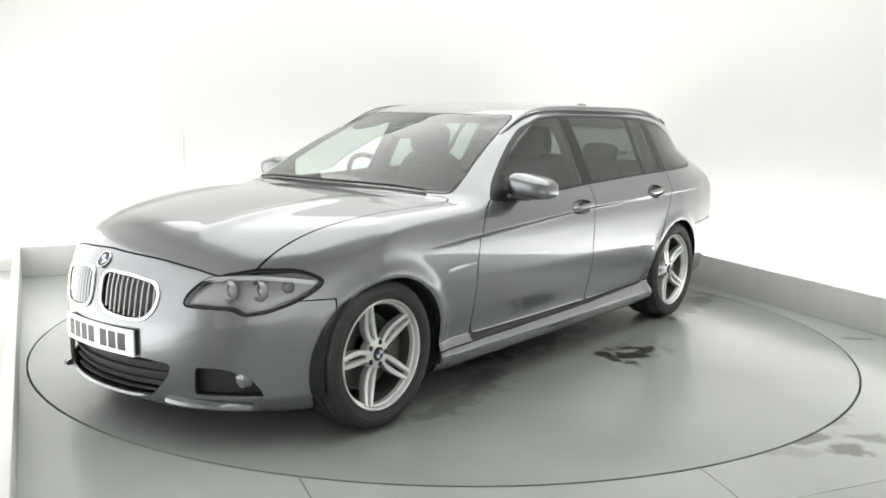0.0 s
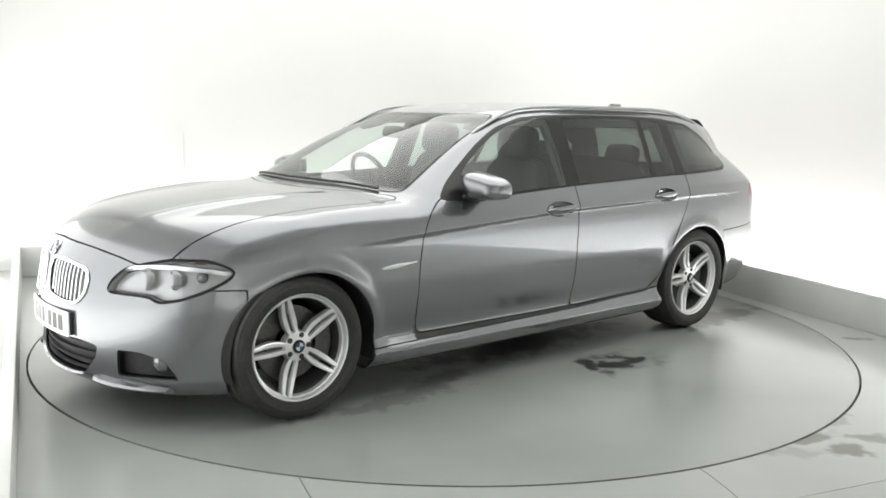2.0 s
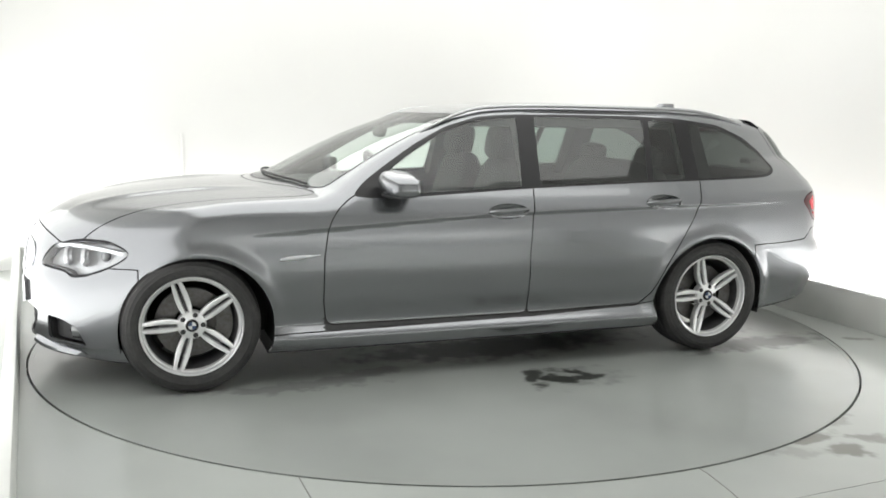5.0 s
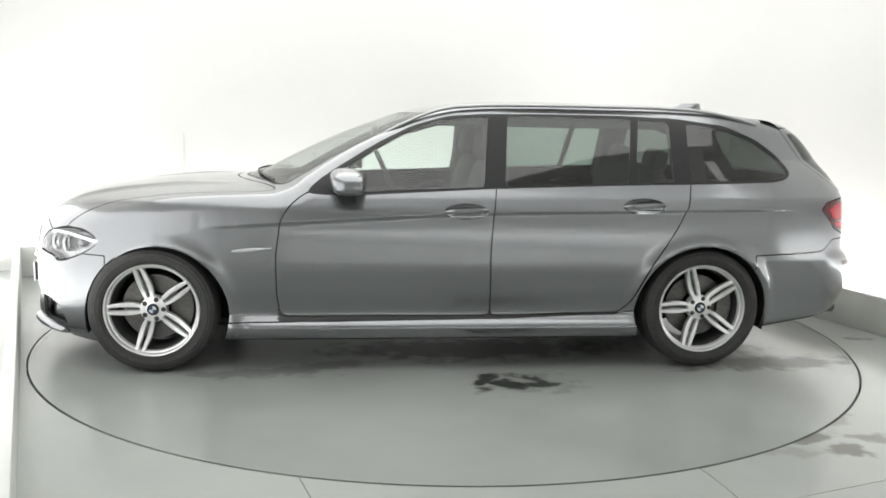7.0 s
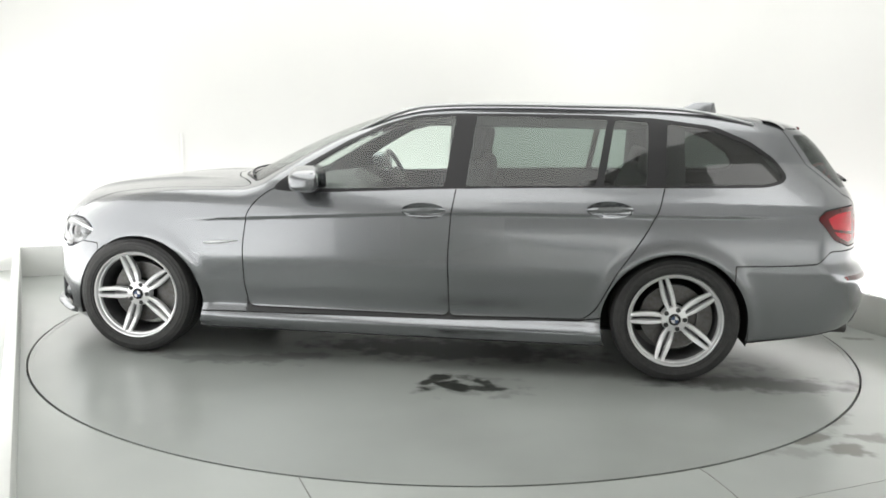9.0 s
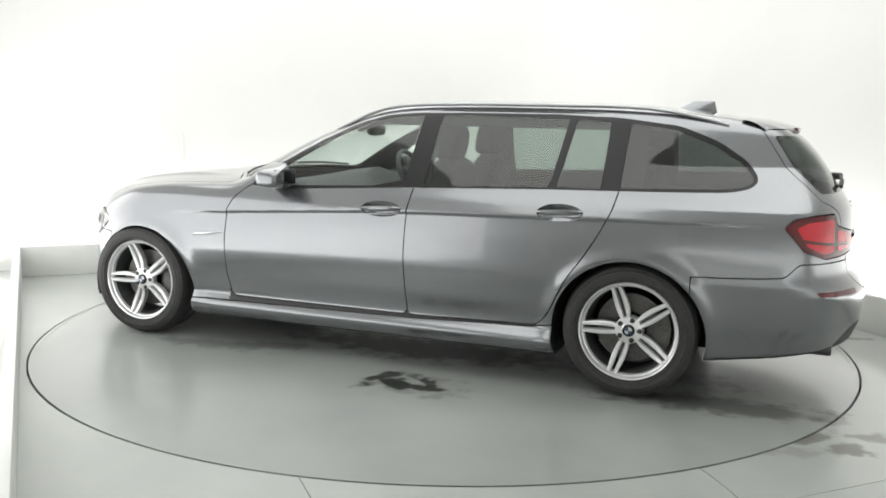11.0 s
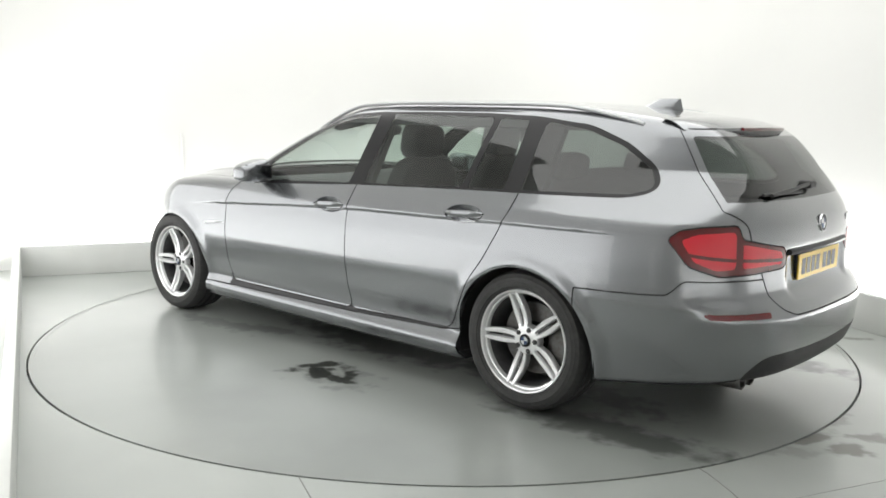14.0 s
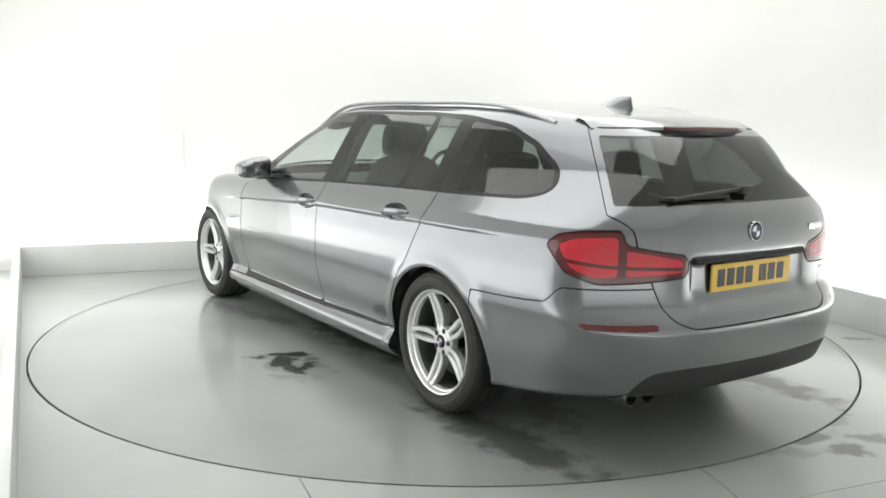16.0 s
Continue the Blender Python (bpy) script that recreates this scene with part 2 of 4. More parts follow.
def half_width(x, z):
    w = curve(x, [-0.95, -0.6, -0.3, 0.0, 0.6, 2.4, 3.0, 3.3, 3.6, 3.85, 4.1], [0.78, 0.84, 0.885, 0.915, 0.926, 0.93, 0.93, 0.915, 0.878, 0.832, 0.77])
    p = curve(z, [0.1, 0.18, 0.24, 0.285, 0.31, 0.45, 0.6, 0.75, 0.86, 0.92, 0.985, 1.1, 1.25, 1.38, 1.46],
              [-0.07, -0.03, -0.004, -0.034, -0.05, -0.019, 0.0, -0.001, -0.012, -0.033, -0.066, -0.126, -0.207, -0.287, -0.362])
    plain = curve(z, [0.1, 0.2, 0.31, 0.45, 0.6], [-0.085, -0.06, -0.042, -0.016, 0.0])
    along = np.clip((x - 0.2) / 0.3, 0, 1) * np.clip((2.85 - x) / 0.3, 0, 1)
    p = np.where(z < 0.6, plain + (p - plain) * along, p)
    tail = np.maximum(x - 2.7, 0) ** 2 * 0.16 * np.clip((z - 0.95) / 0.2, 0, 1)
    s = swage_z(x) - z
    fade = np.clip((x - 0.25) / 0.4, 0, 1) * np.clip((3.75 - x) / 0.5, 0, 1)
    under = np.clip(s / 0.024, 0, 1)
    edge = 0.013 * fade * np.where(s > 0, 1 - under * under * (3 - 2 * under), np.exp(np.minimum(s, 0) / 0.09))
    flare = 0
    for cx, cz, cr in (ARCH_F, ARCH_R):
        r = np.hypot(x - cx, z - cz)
        flare = flare + 0.014 * np.exp(-((r - cr - 0.015) / 0.04) ** 2) * (z > 0.2)
    fore = 0.07 * np.clip((1.6 - x) / 0.8, 0, 1) ** 1.5 * np.clip((z - 1.0) / 0.3, 0, 1)
    return w + p - tail - fore + edge + flare


def top_height(x, a):
    xs = x - np.clip((x - 0.3) / 0.3, 0, 1) * np.clip((2.0 - x) / 0.7, 0, 1) * 0.34 * a * a
    xs = xs - 0.58 * a * a * np.clip((0.35 - x) / 1.0, 0, 1)
    z = curve(xs, [-1.2, -0.9, -0.83, -0.78, -0.7, -0.5, -0.2, 0.1, 0.38, 0.48, 0.6, 0.8, 1.0, 1.2, 1.35, 1.55, 1.8, 2.2, 2.6, 3.0, 3.2, 3.5, 3.7, 4.1],
              [0.4, 0.66, 0.76, 0.803, 0.848, 0.907, 0.955, 0.98, 0.992, 1.015, 1.075, 1.175, 1.265, 1.34, 1.39, 1.432, 1.453, 1.463, 1.458, 1.44, 1.42, 1.378, 1.335, 1.15])
    crown = curve(x, [-0.8, 0.3, 1.0, 1.6, 3.0, 4.0], [0.1, 0.075, 0.06, 0.065, 0.065, 0.07])
    ridge = 0.012 * np.exp(-((a - 0.42 - 0.12 * np.clip(x, -0.8, 0.5)) / 0.05) ** 2) * np.clip((x + 0.75) / 0.4, 0, 1) * np.clip((0.4 - x) / 0.3, 0, 1)
    return z - crown * a * a + ridge


def nose_x(a, z):
    p = curve(z, [0.1, 0.16, 0.22, 0.34, 0.5, 0.6, 0.7, 0.78, 0.9], [0.14, 0.05, 0.0, 0.0, 0.0, 0.012, 0.03, 0.06, 0.16])
    return -0.818 + 0.53 * a * a + 0.28 * a ** 4 + p


def tail_x(a, z):
    p = curve(z, [0.18, 0.3, 0.42, 0.55, 0.6, 0.66, 0.8, 0.93, 0.98, 1.05, 1.2, 1.33, 1.45],
              [3.96, 4.02, 4.06, 4.07, 4.045, 4.0, 3.99, 3.975, 3.955, 3.905, 3.8, 3.69, 3.57])
    step = lambda q: 1 / (1 + np.exp(-np.clip(q, -30, 30)))
    niche = 0.026 * step((0.37 - a) / 0.012) * step((z - 0.655) / 0.014) * step((0.815 - z) / 0.008)
    low = 0.12 * np.clip((0.62 - z) / 0.3, 0, 1) * np.clip((a - 0.45) / 0.4, 0, 1) ** 2
    return p - 0.1 * a * a - 0.32 * a ** 4 - niche - low


def under_z(x):
    return curve(x, [-0.85, -0.6, -0.35, 0.45, 2.5, 3.35, 3.6, 4.1], [0.17, 0.14, 0.13, 0.165, 0.17, 0.22, 0.25, 0.31])


def body(p):
    x, a, z = p[..., 0], np.abs(p[..., 1]), p[..., 2]
    side = a - half_width(x, z)
    up = z - top_height(x, a)
    f = smax(side, up * 0.95, 0.066)
    f = smax(f, nose_x(a, z) - x, 0.15)
    f = smax(f, (x - tail_x(a, z)) * 0.95, 0.09)
    return smax(f, under_z(x) - z, 0.03)


def gradient(p, e=0.002):
    g = np.stack([body(p + np.eye(3)[i] * e) - body(p - np.eye(3)[i] * e) for i in range(3)], -1) / (2 * e)
    return g


def settle_on(p, n=3):
    for _ in range(n):
        g = gradient(p)
        p = p - g * (body(p) / np.maximum((g * g).sum(-1), 0.05))[:, None]
    return p


def surface_net(h):
    xs = np.arange(-0.9, 4.16, h)
    ys = np.arange(-h * 1.5, 1.02, h)
    zs = np.arange(0.08, 1.5, h)
    g = np.stack(np.meshgrid(xs, ys, zs, indexing="ij"), -1)
    f = body(g)
    inside = f < 0
    nx, ny, nz = f.shape
    total = np.zeros((nx - 1, ny - 1, nz - 1, 3))
    count = np.zeros((nx - 1, ny - 1, nz - 1))
    for axis in range(3):
        lo = [slice(None)] * 3
        hi = [slice(None)] * 3
        lo[axis], hi[axis] = slice(0, -1), slice(1, None)
        lo, hi = tuple(lo), tuple(hi)
        cross = inside[lo] != inside[hi]
        t = np.where(cross, f[lo] / np.where(cross, f[lo] - f[hi], 1), 0)
        pt = g[lo] + t[..., None] * (g[hi] - g[lo])
        others = [k for k in range(3) if k != axis]
        for da in (0, 1):
            for db in (0, 1):
                sl = [slice(None)] * 3
                sl[others[0]] = slice(da, da + f.shape[others[0]] - 1)
                sl[others[1]] = slice(db, db + f.shape[others[1]] - 1)
                sl = tuple(sl)
                total += np.where(cross[sl][..., None], pt[sl], 0)
                count += cross[sl]
    used = count > 0
    index = -np.ones(used.shape, int)
    index[used] = np.arange(used.sum())
    verts = total[used] / count[used][:, None]
    quads = []
    for axis in range(3):
        o1, o2 = [(1, 2), (2, 0), (0, 1)][axis]
        sl = [slice(1, -1)] * 3
        sl[axis] = slice(0, f.shape[axis] - 1)
        lo = inside[tuple(sl)]
        sl2 = list(sl)
        sl2[axis] = slice(1, f.shape[axis])
        hi = inside[tuple(sl2)]
        at = np.argwhere(lo != hi) + np.array([0 if k == axis else 1 for k in range(3)])
        flip = lo[lo != hi]
        e1, e2 = np.eye(3, dtype=int)[o1], np.eye(3, dtype=int)[o2]
        c = [at - e1 - e2, at - e2, at, at - e1]
        q = np.stack([index[tuple(k.T)] for k in c], 1)
        q = np.where(flip[:, None], q, q[:, ::-1])
        quads.append(q)
    q = np.concatenate(quads)
    q = q[(q >= 0).all(1)]
    verts = settle_on(verts)
    return verts, np.concatenate([q[:, [0, 1, 2]], q[:, [0, 2, 3]]])


def cut(v, tri, fn, eps=0.0012):
    """Splits the triangles along fn = 0."""
    d = fn(v)
    d = np.where(np.abs(d) < eps, eps * 0.01, d)
    pos = d > 0
    k = pos[tri].sum(1)
    keep, out = tri[(k == 0) | (k == 3)], []
    mixed = tri[(k == 1) | (k == 2)]
    if not len(mixed):
        return v, tri
    m = pos[mixed]
    lone_val = (m.sum(1) == 1)
    lone = np.argmax(m == lone_val[:, None], 1)
    r = np.arange(len(mixed))
    a, b, c = mixed[r, lone], mixed[r, (lone + 1) % 3], mixed[r, (lone + 2) % 3]
    e = np.concatenate([np.stack([a, b], 1), np.stack([a, c], 1)])
    key = np.sort(e, 1)
    uniq, inv = np.unique(key, axis=0, return_inverse=True)
    inv = inv.ravel()
    t = d[uniq[:, 0]] / (d[uniq[:, 0]] - d[uniq[:, 1]])
    nv = v[uniq[:, 0]] + t[:, None] * (v[uniq[:, 1]] - v[uniq[:, 0]])
    ab, ac = inv[:len(a)] + len(v), inv[len(a):] + len(v)
    out = [keep, np.stack([a, ab, ac], 1), np.stack([ab, b, c], 1), np.stack([ab, c, ac], 1)]
    return np.concatenate([v, nv]), np.concatenate(out)


def round_corners(poly, r, k=5):
    """The outline with its corners rounded to about r."""
    p = [np.array(q, float) for q in poly]
    out = []
    for i, q in enumerate(p):
        a, b = p[i - 1] - q, p[(i + 1) % len(p)] - q
        la, lb = np.linalg.norm(a), np.linalg.norm(b)
        s, e = q + a / la * min(r, la * 0.5), q + b / lb * min(r, lb * 0.5)
        for t in np.linspace(0, 1, k):
            out.append((1 - t) ** 2 * s + 2 * t * (1 - t) * q + t * t * e)
    return np.array(out)


def poly_dist(pts, poly):
    """Signed distance to a closed outline, negative inside."""
    poly = np.array(poly, float)
    best = np.full(len(pts), 1e9)
    inside = np.zeros(len(pts), bool)
    for p, q in zip(poly, np.roll(poly, -1, 0)):
        e = q - p
        w = pts - p
        t = np.clip((w @ e) / max(e @ e, 1e-12), 0, 1)
        best = np.minimum(best, ((w - t[:, None] * e) ** 2).sum(1))
        c = (p[1] > pts[:, 1]) != (q[1] > pts[:, 1])
        if e[1] != 0:
            inside ^= c & (pts[:, 0] < e[0] * (pts[:, 1] - p[1]) / e[1] + p[0])
    return np.where(inside, -1, 1) * np.sqrt(best)


def side_xz(v):
    return v[:, [0, 2]]


def plan_xa(v):
    return np.stack([v[:, 0], np.abs(v[:, 1])], 1)


def face_az(v):
    return np.stack([np.abs(v[:, 1]), v[:, 2]], 1)


def front_wrap(v):
    return np.stack([-v[:, 0] - np.abs(v[:, 1]), v[:, 2]], 1)


def rear_wrap(v):
    return np.stack([v[:, 0] - np.abs(v[:, 1]), v[:, 2]], 1)


FAR = 0.5


def where(fn, mask):
    return lambda v: np.where(mask(v), fn(v), FAR)


def on(view, poly, mask=None, soft=0):
    p = round_corners(poly, soft) if soft else np.array(poly, float)
    fn = lambda v: poly_dist(view(v), p)
    return where(fn, mask) if mask else fn


lateral = lambda v: np.abs(v[:, 1]) > 0.45
nose = lambda v: v[:, 0] < -0.15
stern = lambda v: v[:, 0] > 3.2
upper = lambda v: v[:, 2] > 0.6

DLO = [(0.79, 0.955), (0.9, 0.945), (1.11, 0.948), (1.78, 0.985), (2.51, 1.01), (3.15, 1.025), (3.4, 1.032), (3.49, 1.052), (3.525, 1.09),
       (3.47, 1.17), (3.33, 1.265), (3.14, 1.338), (2.85, 1.373), (2.52, 1.385), (2.08, 1.385), (1.75, 1.38), (1.55, 1.365), (1.36, 1.31), (1.18, 1.222), (0.99, 1.108), (0.855, 1.02)]
def on_tail(height):
    """Above or below a line across the tail lamps."""
    return lambda v: np.where((v[:, 0] > 3.3) & (v[:, 2] > 0.7) & (v[:, 2] < 0.98), v[:, 2] - height(v[:, 0] - np.abs(v[:, 1])), FAR)


def narrowed(fn, q0):
    """Keeps a tail outline off the flanks."""
    return lambda v: np.maximum(fn(v), np.where(v[:, 2] > 1.0, q0 - 0.4 * (v[:, 2] - 1.04) - (v[:, 0] - np.abs(v[:, 1])), -FAR))


BONNET_PLAN = on(plan_xa, [(-0.95, -0.5), (-0.95, 0.3), (-0.75, 0.56), (-0.46, 0.66), (-0.2, 0.715), (0.2, 0.755), (0.5, 0.775), (0.61, 0.765), (0.63, 0.73), (0.46, 0.45), (0.37, 0.2), (0.35, 0.1), (0.35, -0.5)], None, 0.05)
CUPS = ((1.635, 0.868), (2.605, 0.902))
REGION = {
    "arch_front": where(lambda v: np.hypot(v[:, 0] - ARCH_F[0], v[:, 2] - ARCH_F[1]) - ARCH_F[2], lambda v: np.abs(v[:, 1]) > 0.5),
    "arch_rear": where(lambda v: np.hypot(v[:, 0] - ARCH_R[0], v[:, 2] - ARCH_R[1]) - ARCH_R[2], lambda v: np.abs(v[:, 1]) > 0.5),
    "dlo": on(side_xz, DLO, lateral, 0.04),
    "glass_front": on(side_xz, [(1.0, 0.962), (1.735, 0.993), (1.775, 1.366), (1.6, 1.352), (1.49, 1.334), (1.31, 1.267), (1.15, 1.178), (0.99, 1.075)], lateral, 0.02),
    "glass_rear": on(side_xz, [(1.85, 0.998), (2.53, 1.021), (2.585, 1.364), (1.885, 1.37)], lateral, 0.02),
    "glass_fixed": on(side_xz, [(2.57, 1.022), (2.79, 1.028), (2.8, 1.352), (2.625, 1.362)], lateral, 0.015),
    "glass_quarter": on(side_xz, [(2.885, 1.032), (3.4, 1.047), (3.48, 1.067), (3.5, 1.09), (3.45, 1.16), (3.31, 1.25), (3.12, 1.32), (2.9, 1.348)], lateral, 0.02),
    "windscreen": on(plan_xa, [(0.4, -0.5), (0.4, 0.1), (0.42, 0.2), (0.5, 0.45), (0.66, 0.73), (0.76, 0.72), (1.42, 0.575), (1.46, 0.53), (1.36, 0.3), (1.32, 0.1), (1.32, -0.5)], upper, 0.05),
    "bonnet": lambda v: np.maximum(BONNET_PLAN(v), curve(np.abs(v[:, 1]), [0, 0.28, 0.45, 0.55, 0.7], [0.785, 0.768, 0.74, 0.715, 0.7]) - v[:, 2]),
    "headlight": on(front_wrap, [(0.25, 0.595), (0.22, 0.64), (0.13, 0.695), (-0.02, 0.722), (-0.17, 0.74), (-0.38, 0.74), (-0.48, 0.72), (-0.555, 0.69), (-0.5, 0.655), (-0.38, 0.61), (-0.22, 0.572), (-0.09, 0.56), (-0.04, 0.585), (0.1, 0.59)], nose, 0.04),
    "kidney": on(face_az, [(0.03, 0.62), (0.035, 0.685), (0.07, 0.705), (0.2, 0.7), (0.32, 0.68), (0.35, 0.64), (0.335, 0.57), (0.29, 0.525), (0.2, 0.52), (0.08, 0.535), (0.04, 0.56)], nose, 0.03),
    "low_intake": on(face_az, [(-0.5, 0.365), (0.3, 0.365), (0.4, 0.35), (0.385, 0.29), (0.31, 0.205), (0.2, 0.19), (-0.5, 0.185)], nose, 0.02),
    "fog_intake": on(face_az, [(0.49, 0.345), (0.58, 0.34), (0.66, 0.31), (0.7, 0.225), (0.49, 0.23)], nose, 0.015),
    "taillight": on(rear_wrap, [(2.79, 0.885), (2.86, 0.925), (3.0, 0.942), (3.2, 0.948), (3.23, 0.89), (3.4, 0.865), (3.56, 0.845), (3.585, 0.80), (3.56, 0.758), (3.3, 0.745), (3.08, 0.74), (2.9, 0.78)], stern, 0.025),
    "tail_core": on(rear_wrap, [(2.86, 0.885), (2.95, 0.912), (3.15, 0.922), (3.185, 0.918), (3.185, 0.77), (3.06, 0.765), (2.93, 0.8)], stern, 0.02),
    "tail_core_in": on(rear_wrap, [(3.235, 0.87), (3.4, 0.848), (3.53, 0.828), (3.545, 0.80), (3.53, 0.778), (3.235, 0.77)], stern, 0.012),
    "tail_hi": on_tail(lambda q: 0.846 - 0.085 * np.clip((q - 2.85) / 0.35, 0, 1) ** 0.6 * 0.4 - 0.012 * np.clip((q - 3.2) / 0.35, 0, 1)),
    "tail_lo": on_tail(lambda q: 0.832 - 0.085 * np.clip((q - 2.85) / 0.35, 0, 1) ** 0.6 * 0.4 - 0.012 * np.clip((q - 3.2) / 0.35, 0, 1)),
    "reflector": on(rear_wrap, [(2.98, 0.592), (3.42, 0.592), (3.42, 0.568), (3.02, 0.568)], stern, 0.006),
    "diffuser": on(face_az, [(-0.5, 0.4), (0.45, 0.41), (0.58, 0.40), (0.63, 0.33), (0.66, 0.1), (-0.5, 0.1)], lambda v: v[:, 0] > 3.6, 0.04),
    "rear_window": narrowed(on(face_az, [(-0.5, 1.035), (0.66, 1.035), (0.685, 1.05), (0.61, 1.2), (0.565, 1.3), (-0.5, 1.31)], lambda v: v[:, 0] > 3.45, 0.02), 3.15),
    "tailgate": narrowed(on(face_az, [(-0.5, 0.565), (0.42, 0.565), (0.5, 0.6), (0.56, 0.75), (0.61, 0.86), (0.62, 0.95), (0.715, 1.02), (0.67, 1.15), (0.61, 1.27), (0.595, 1.33), (-0.5, 1.345)], lambda v: v[:, 0] > 3.45, 0.03), 3.1),
    "front_cup": where(lambda v: (np.hypot((v[:, 0] - CUPS[0][0]) / 0.118, (v[:, 2] - CUPS[0][1]) / 0.042) - 1) * 0.05, lateral),
    "rear_cup": where(lambda v: (np.hypot((v[:, 0] - CUPS[1][0]) / 0.118, (v[:, 2] - CUPS[1][1]) / 0.043) - 1) * 0.05, lateral),
    "front_door": on(side_xz, [(0.79, 0.952), (0.765, 0.935), (0.71, 0.89), (0.665, 0.82), (0.64, 0.64), (0.64, 0.42), (0.66, 0.30), (1.78, 0.30), (1.77, 0.64), (1.782, 0.85), (1.81, 1.05), (1.0, 1.05)], lateral, 0.04),
    "rear_door": on(side_xz, [(1.78, 0.30), (2.5, 0.315), (2.56, 0.38), (2.65, 0.57), (2.74, 0.70), (2.80, 0.80), (2.86, 0.92), (2.9, 1.1), (1.81, 1.05), (1.782, 0.85), (1.77, 0.64)], lateral, 0.03),
    "front_bumper": lambda v: np.where((v[:, 0] < 0.1), np.maximum(v[:, 0] + 0.24 + 0.0 * v[:, 2], v[:, 2] - (0.615 + np.clip((-0.42 - v[:, 0]) * 4, 0, 0.3))), FAR),
    "rear_bumper": lambda v: np.where((v[:, 0] > 3.1), np.maximum(3.25 - v[:, 0], v[:, 2] - curve(v[:, 0] - np.abs(v[:, 1]), [2.3, 2.78, 2.9, 3.4, 4.1], [0.635, 0.655, 0.72, 0.72, 0.72])), FAR),
    "sill": on(side_xz, [(0.3, 0.05), (0.3, 0.265), (0.5, 0.27), (1.79, 0.285), (2.47, 0.305), (2.75, 0.36), (2.75, 0.05)], lateral),
    "underside": lambda v: v[:, 2] - under_z(v[:, 0]) - 0.012,
}
SEAM = ["bonnet", "front_door", "rear_door", "tailgate", "front_bumper", "rear_bumper", "headlight", "taillight", "sill"]
GAP = 0.003


def order_of(c):
    """Which piece of the skin each point belongs to; the first match wins."""
    d = {k: fn(c) for k, fn in REGION.items()}
    lab = np.full(len(c), "shell_skin", dtype=object)

    def put(name, mask):
        lab[(lab == "shell_skin") & mask] = name
    put("none", (d["arch_front"] < 0) | (d["arch_rear"] < 0))
    put("glass_front", d["glass_front"] < 0)
    put("glass_rear", d["glass_rear"] < 0)
    put("glass_fixed", d["glass_fixed"] < 0)
    put("glass_quarter", d["glass_quarter"] < 0)
    put("window_surround", d["dlo"] < 0)
    put("windscreen", d["windscreen"] < -0.014)
    put("windscreen_seal", d["windscreen"] < 0)
    for k in ("kidney", "low_intake", "fog_intake", "front_cup", "rear_cup", "reflector"):
        put(k, d[k] < 0)
    put("headlight", d["headlight"] < -1.5 * GAP)
    put("gap", d["headlight"] < 2.4 * GAP)
    put("gap", d["taillight"] < GAP)
    lab[(d["taillight"] < -GAP)] = "taillight"
    for k in ("tail_core", "tail_core_in"):
        lab[(lab == "taillight") & (d[k] < 0) & ((d["tail_hi"] > 0) | (d["tail_lo"] < 0))] = "tail_core"
    put("diffuser", d["diffuser"] < 0)
    put("rear_window", d["rear_window"] < 0)
    put("underside", d["underside"] < 0)
    for k in ("bonnet", "tailgate", "front_bumper", "rear_bumper", "sill", "front_door", "rear_door"):
        put(k, d[k] < -GAP)
        put("gap", d[k] < GAP)
    # body strip under the doors, coloured black for the shadow line there
    put("sill_shadow_strip", (np.abs(c[:, 1]) > 0.5) & (c[:, 0] > 0.645) & (c[:, 0] < 2.5) & (c[:, 2] < 0.34) & (c[:, 2] > 0.2))
    return lab


def piece(v, tri, normals, thick=0.012, inner=False):
    """One panel: its outer skin and a lip turned inwards round its rim."""
    used, idx = np.unique(tri, return_inverse=True)
    t = idx.reshape(-1, 3)
    p, n = v[used], normals[used]
    e = np.concatenate([t[:, [0, 1]], t[:, [1, 2]], t[:, [2, 0]]])
    key = np.sort(e, 1)
    _, first, cnt = np.unique(key, axis=0, return_index=True, return_counts=True)
    rim = e[first[cnt == 1]]
    rim = rim[~((np.abs(p[rim[:, 0], 1]) < 1e-4) & (np.abs(p[rim[:, 1], 1]) < 1e-4))]
    base = len(p)
    a, b = rim[:, 0], rim[:, 1]
    side = np.cross(p[b] - p[a], n[a])
    side /= np.maximum(np.linalg.norm(side, axis=1), 1e-9)[:, None]
    k = len(rim)
    vs = np.concatenate([p, p[a], p[b], p[b] - n[b] * thick, p[a] - n[a] * thick])
    ns = np.concatenate([n, side, side, side, side])
    ids = base + np.arange(k)
    lip = np.concatenate([np.stack([ids + k, ids, ids + 3 * k], 1), np.stack([ids + k, ids + 3 * k, ids + 2 * k], 1)])
    return vs, ns, np.concatenate([t, lip])


def mirrored(vs, ns, ts):
    f = np.array([1, -1, 1])
    return vs * f, ns * f, ts[:, ::-1]


def both(vs, ns, ts):
    v2, n2, t2 = mirrored(vs, ns, ts)
    return np.concatenate([vs, v2]), np.concatenate([ns, n2]), np.concatenate([ts, t2 + len(vs)])


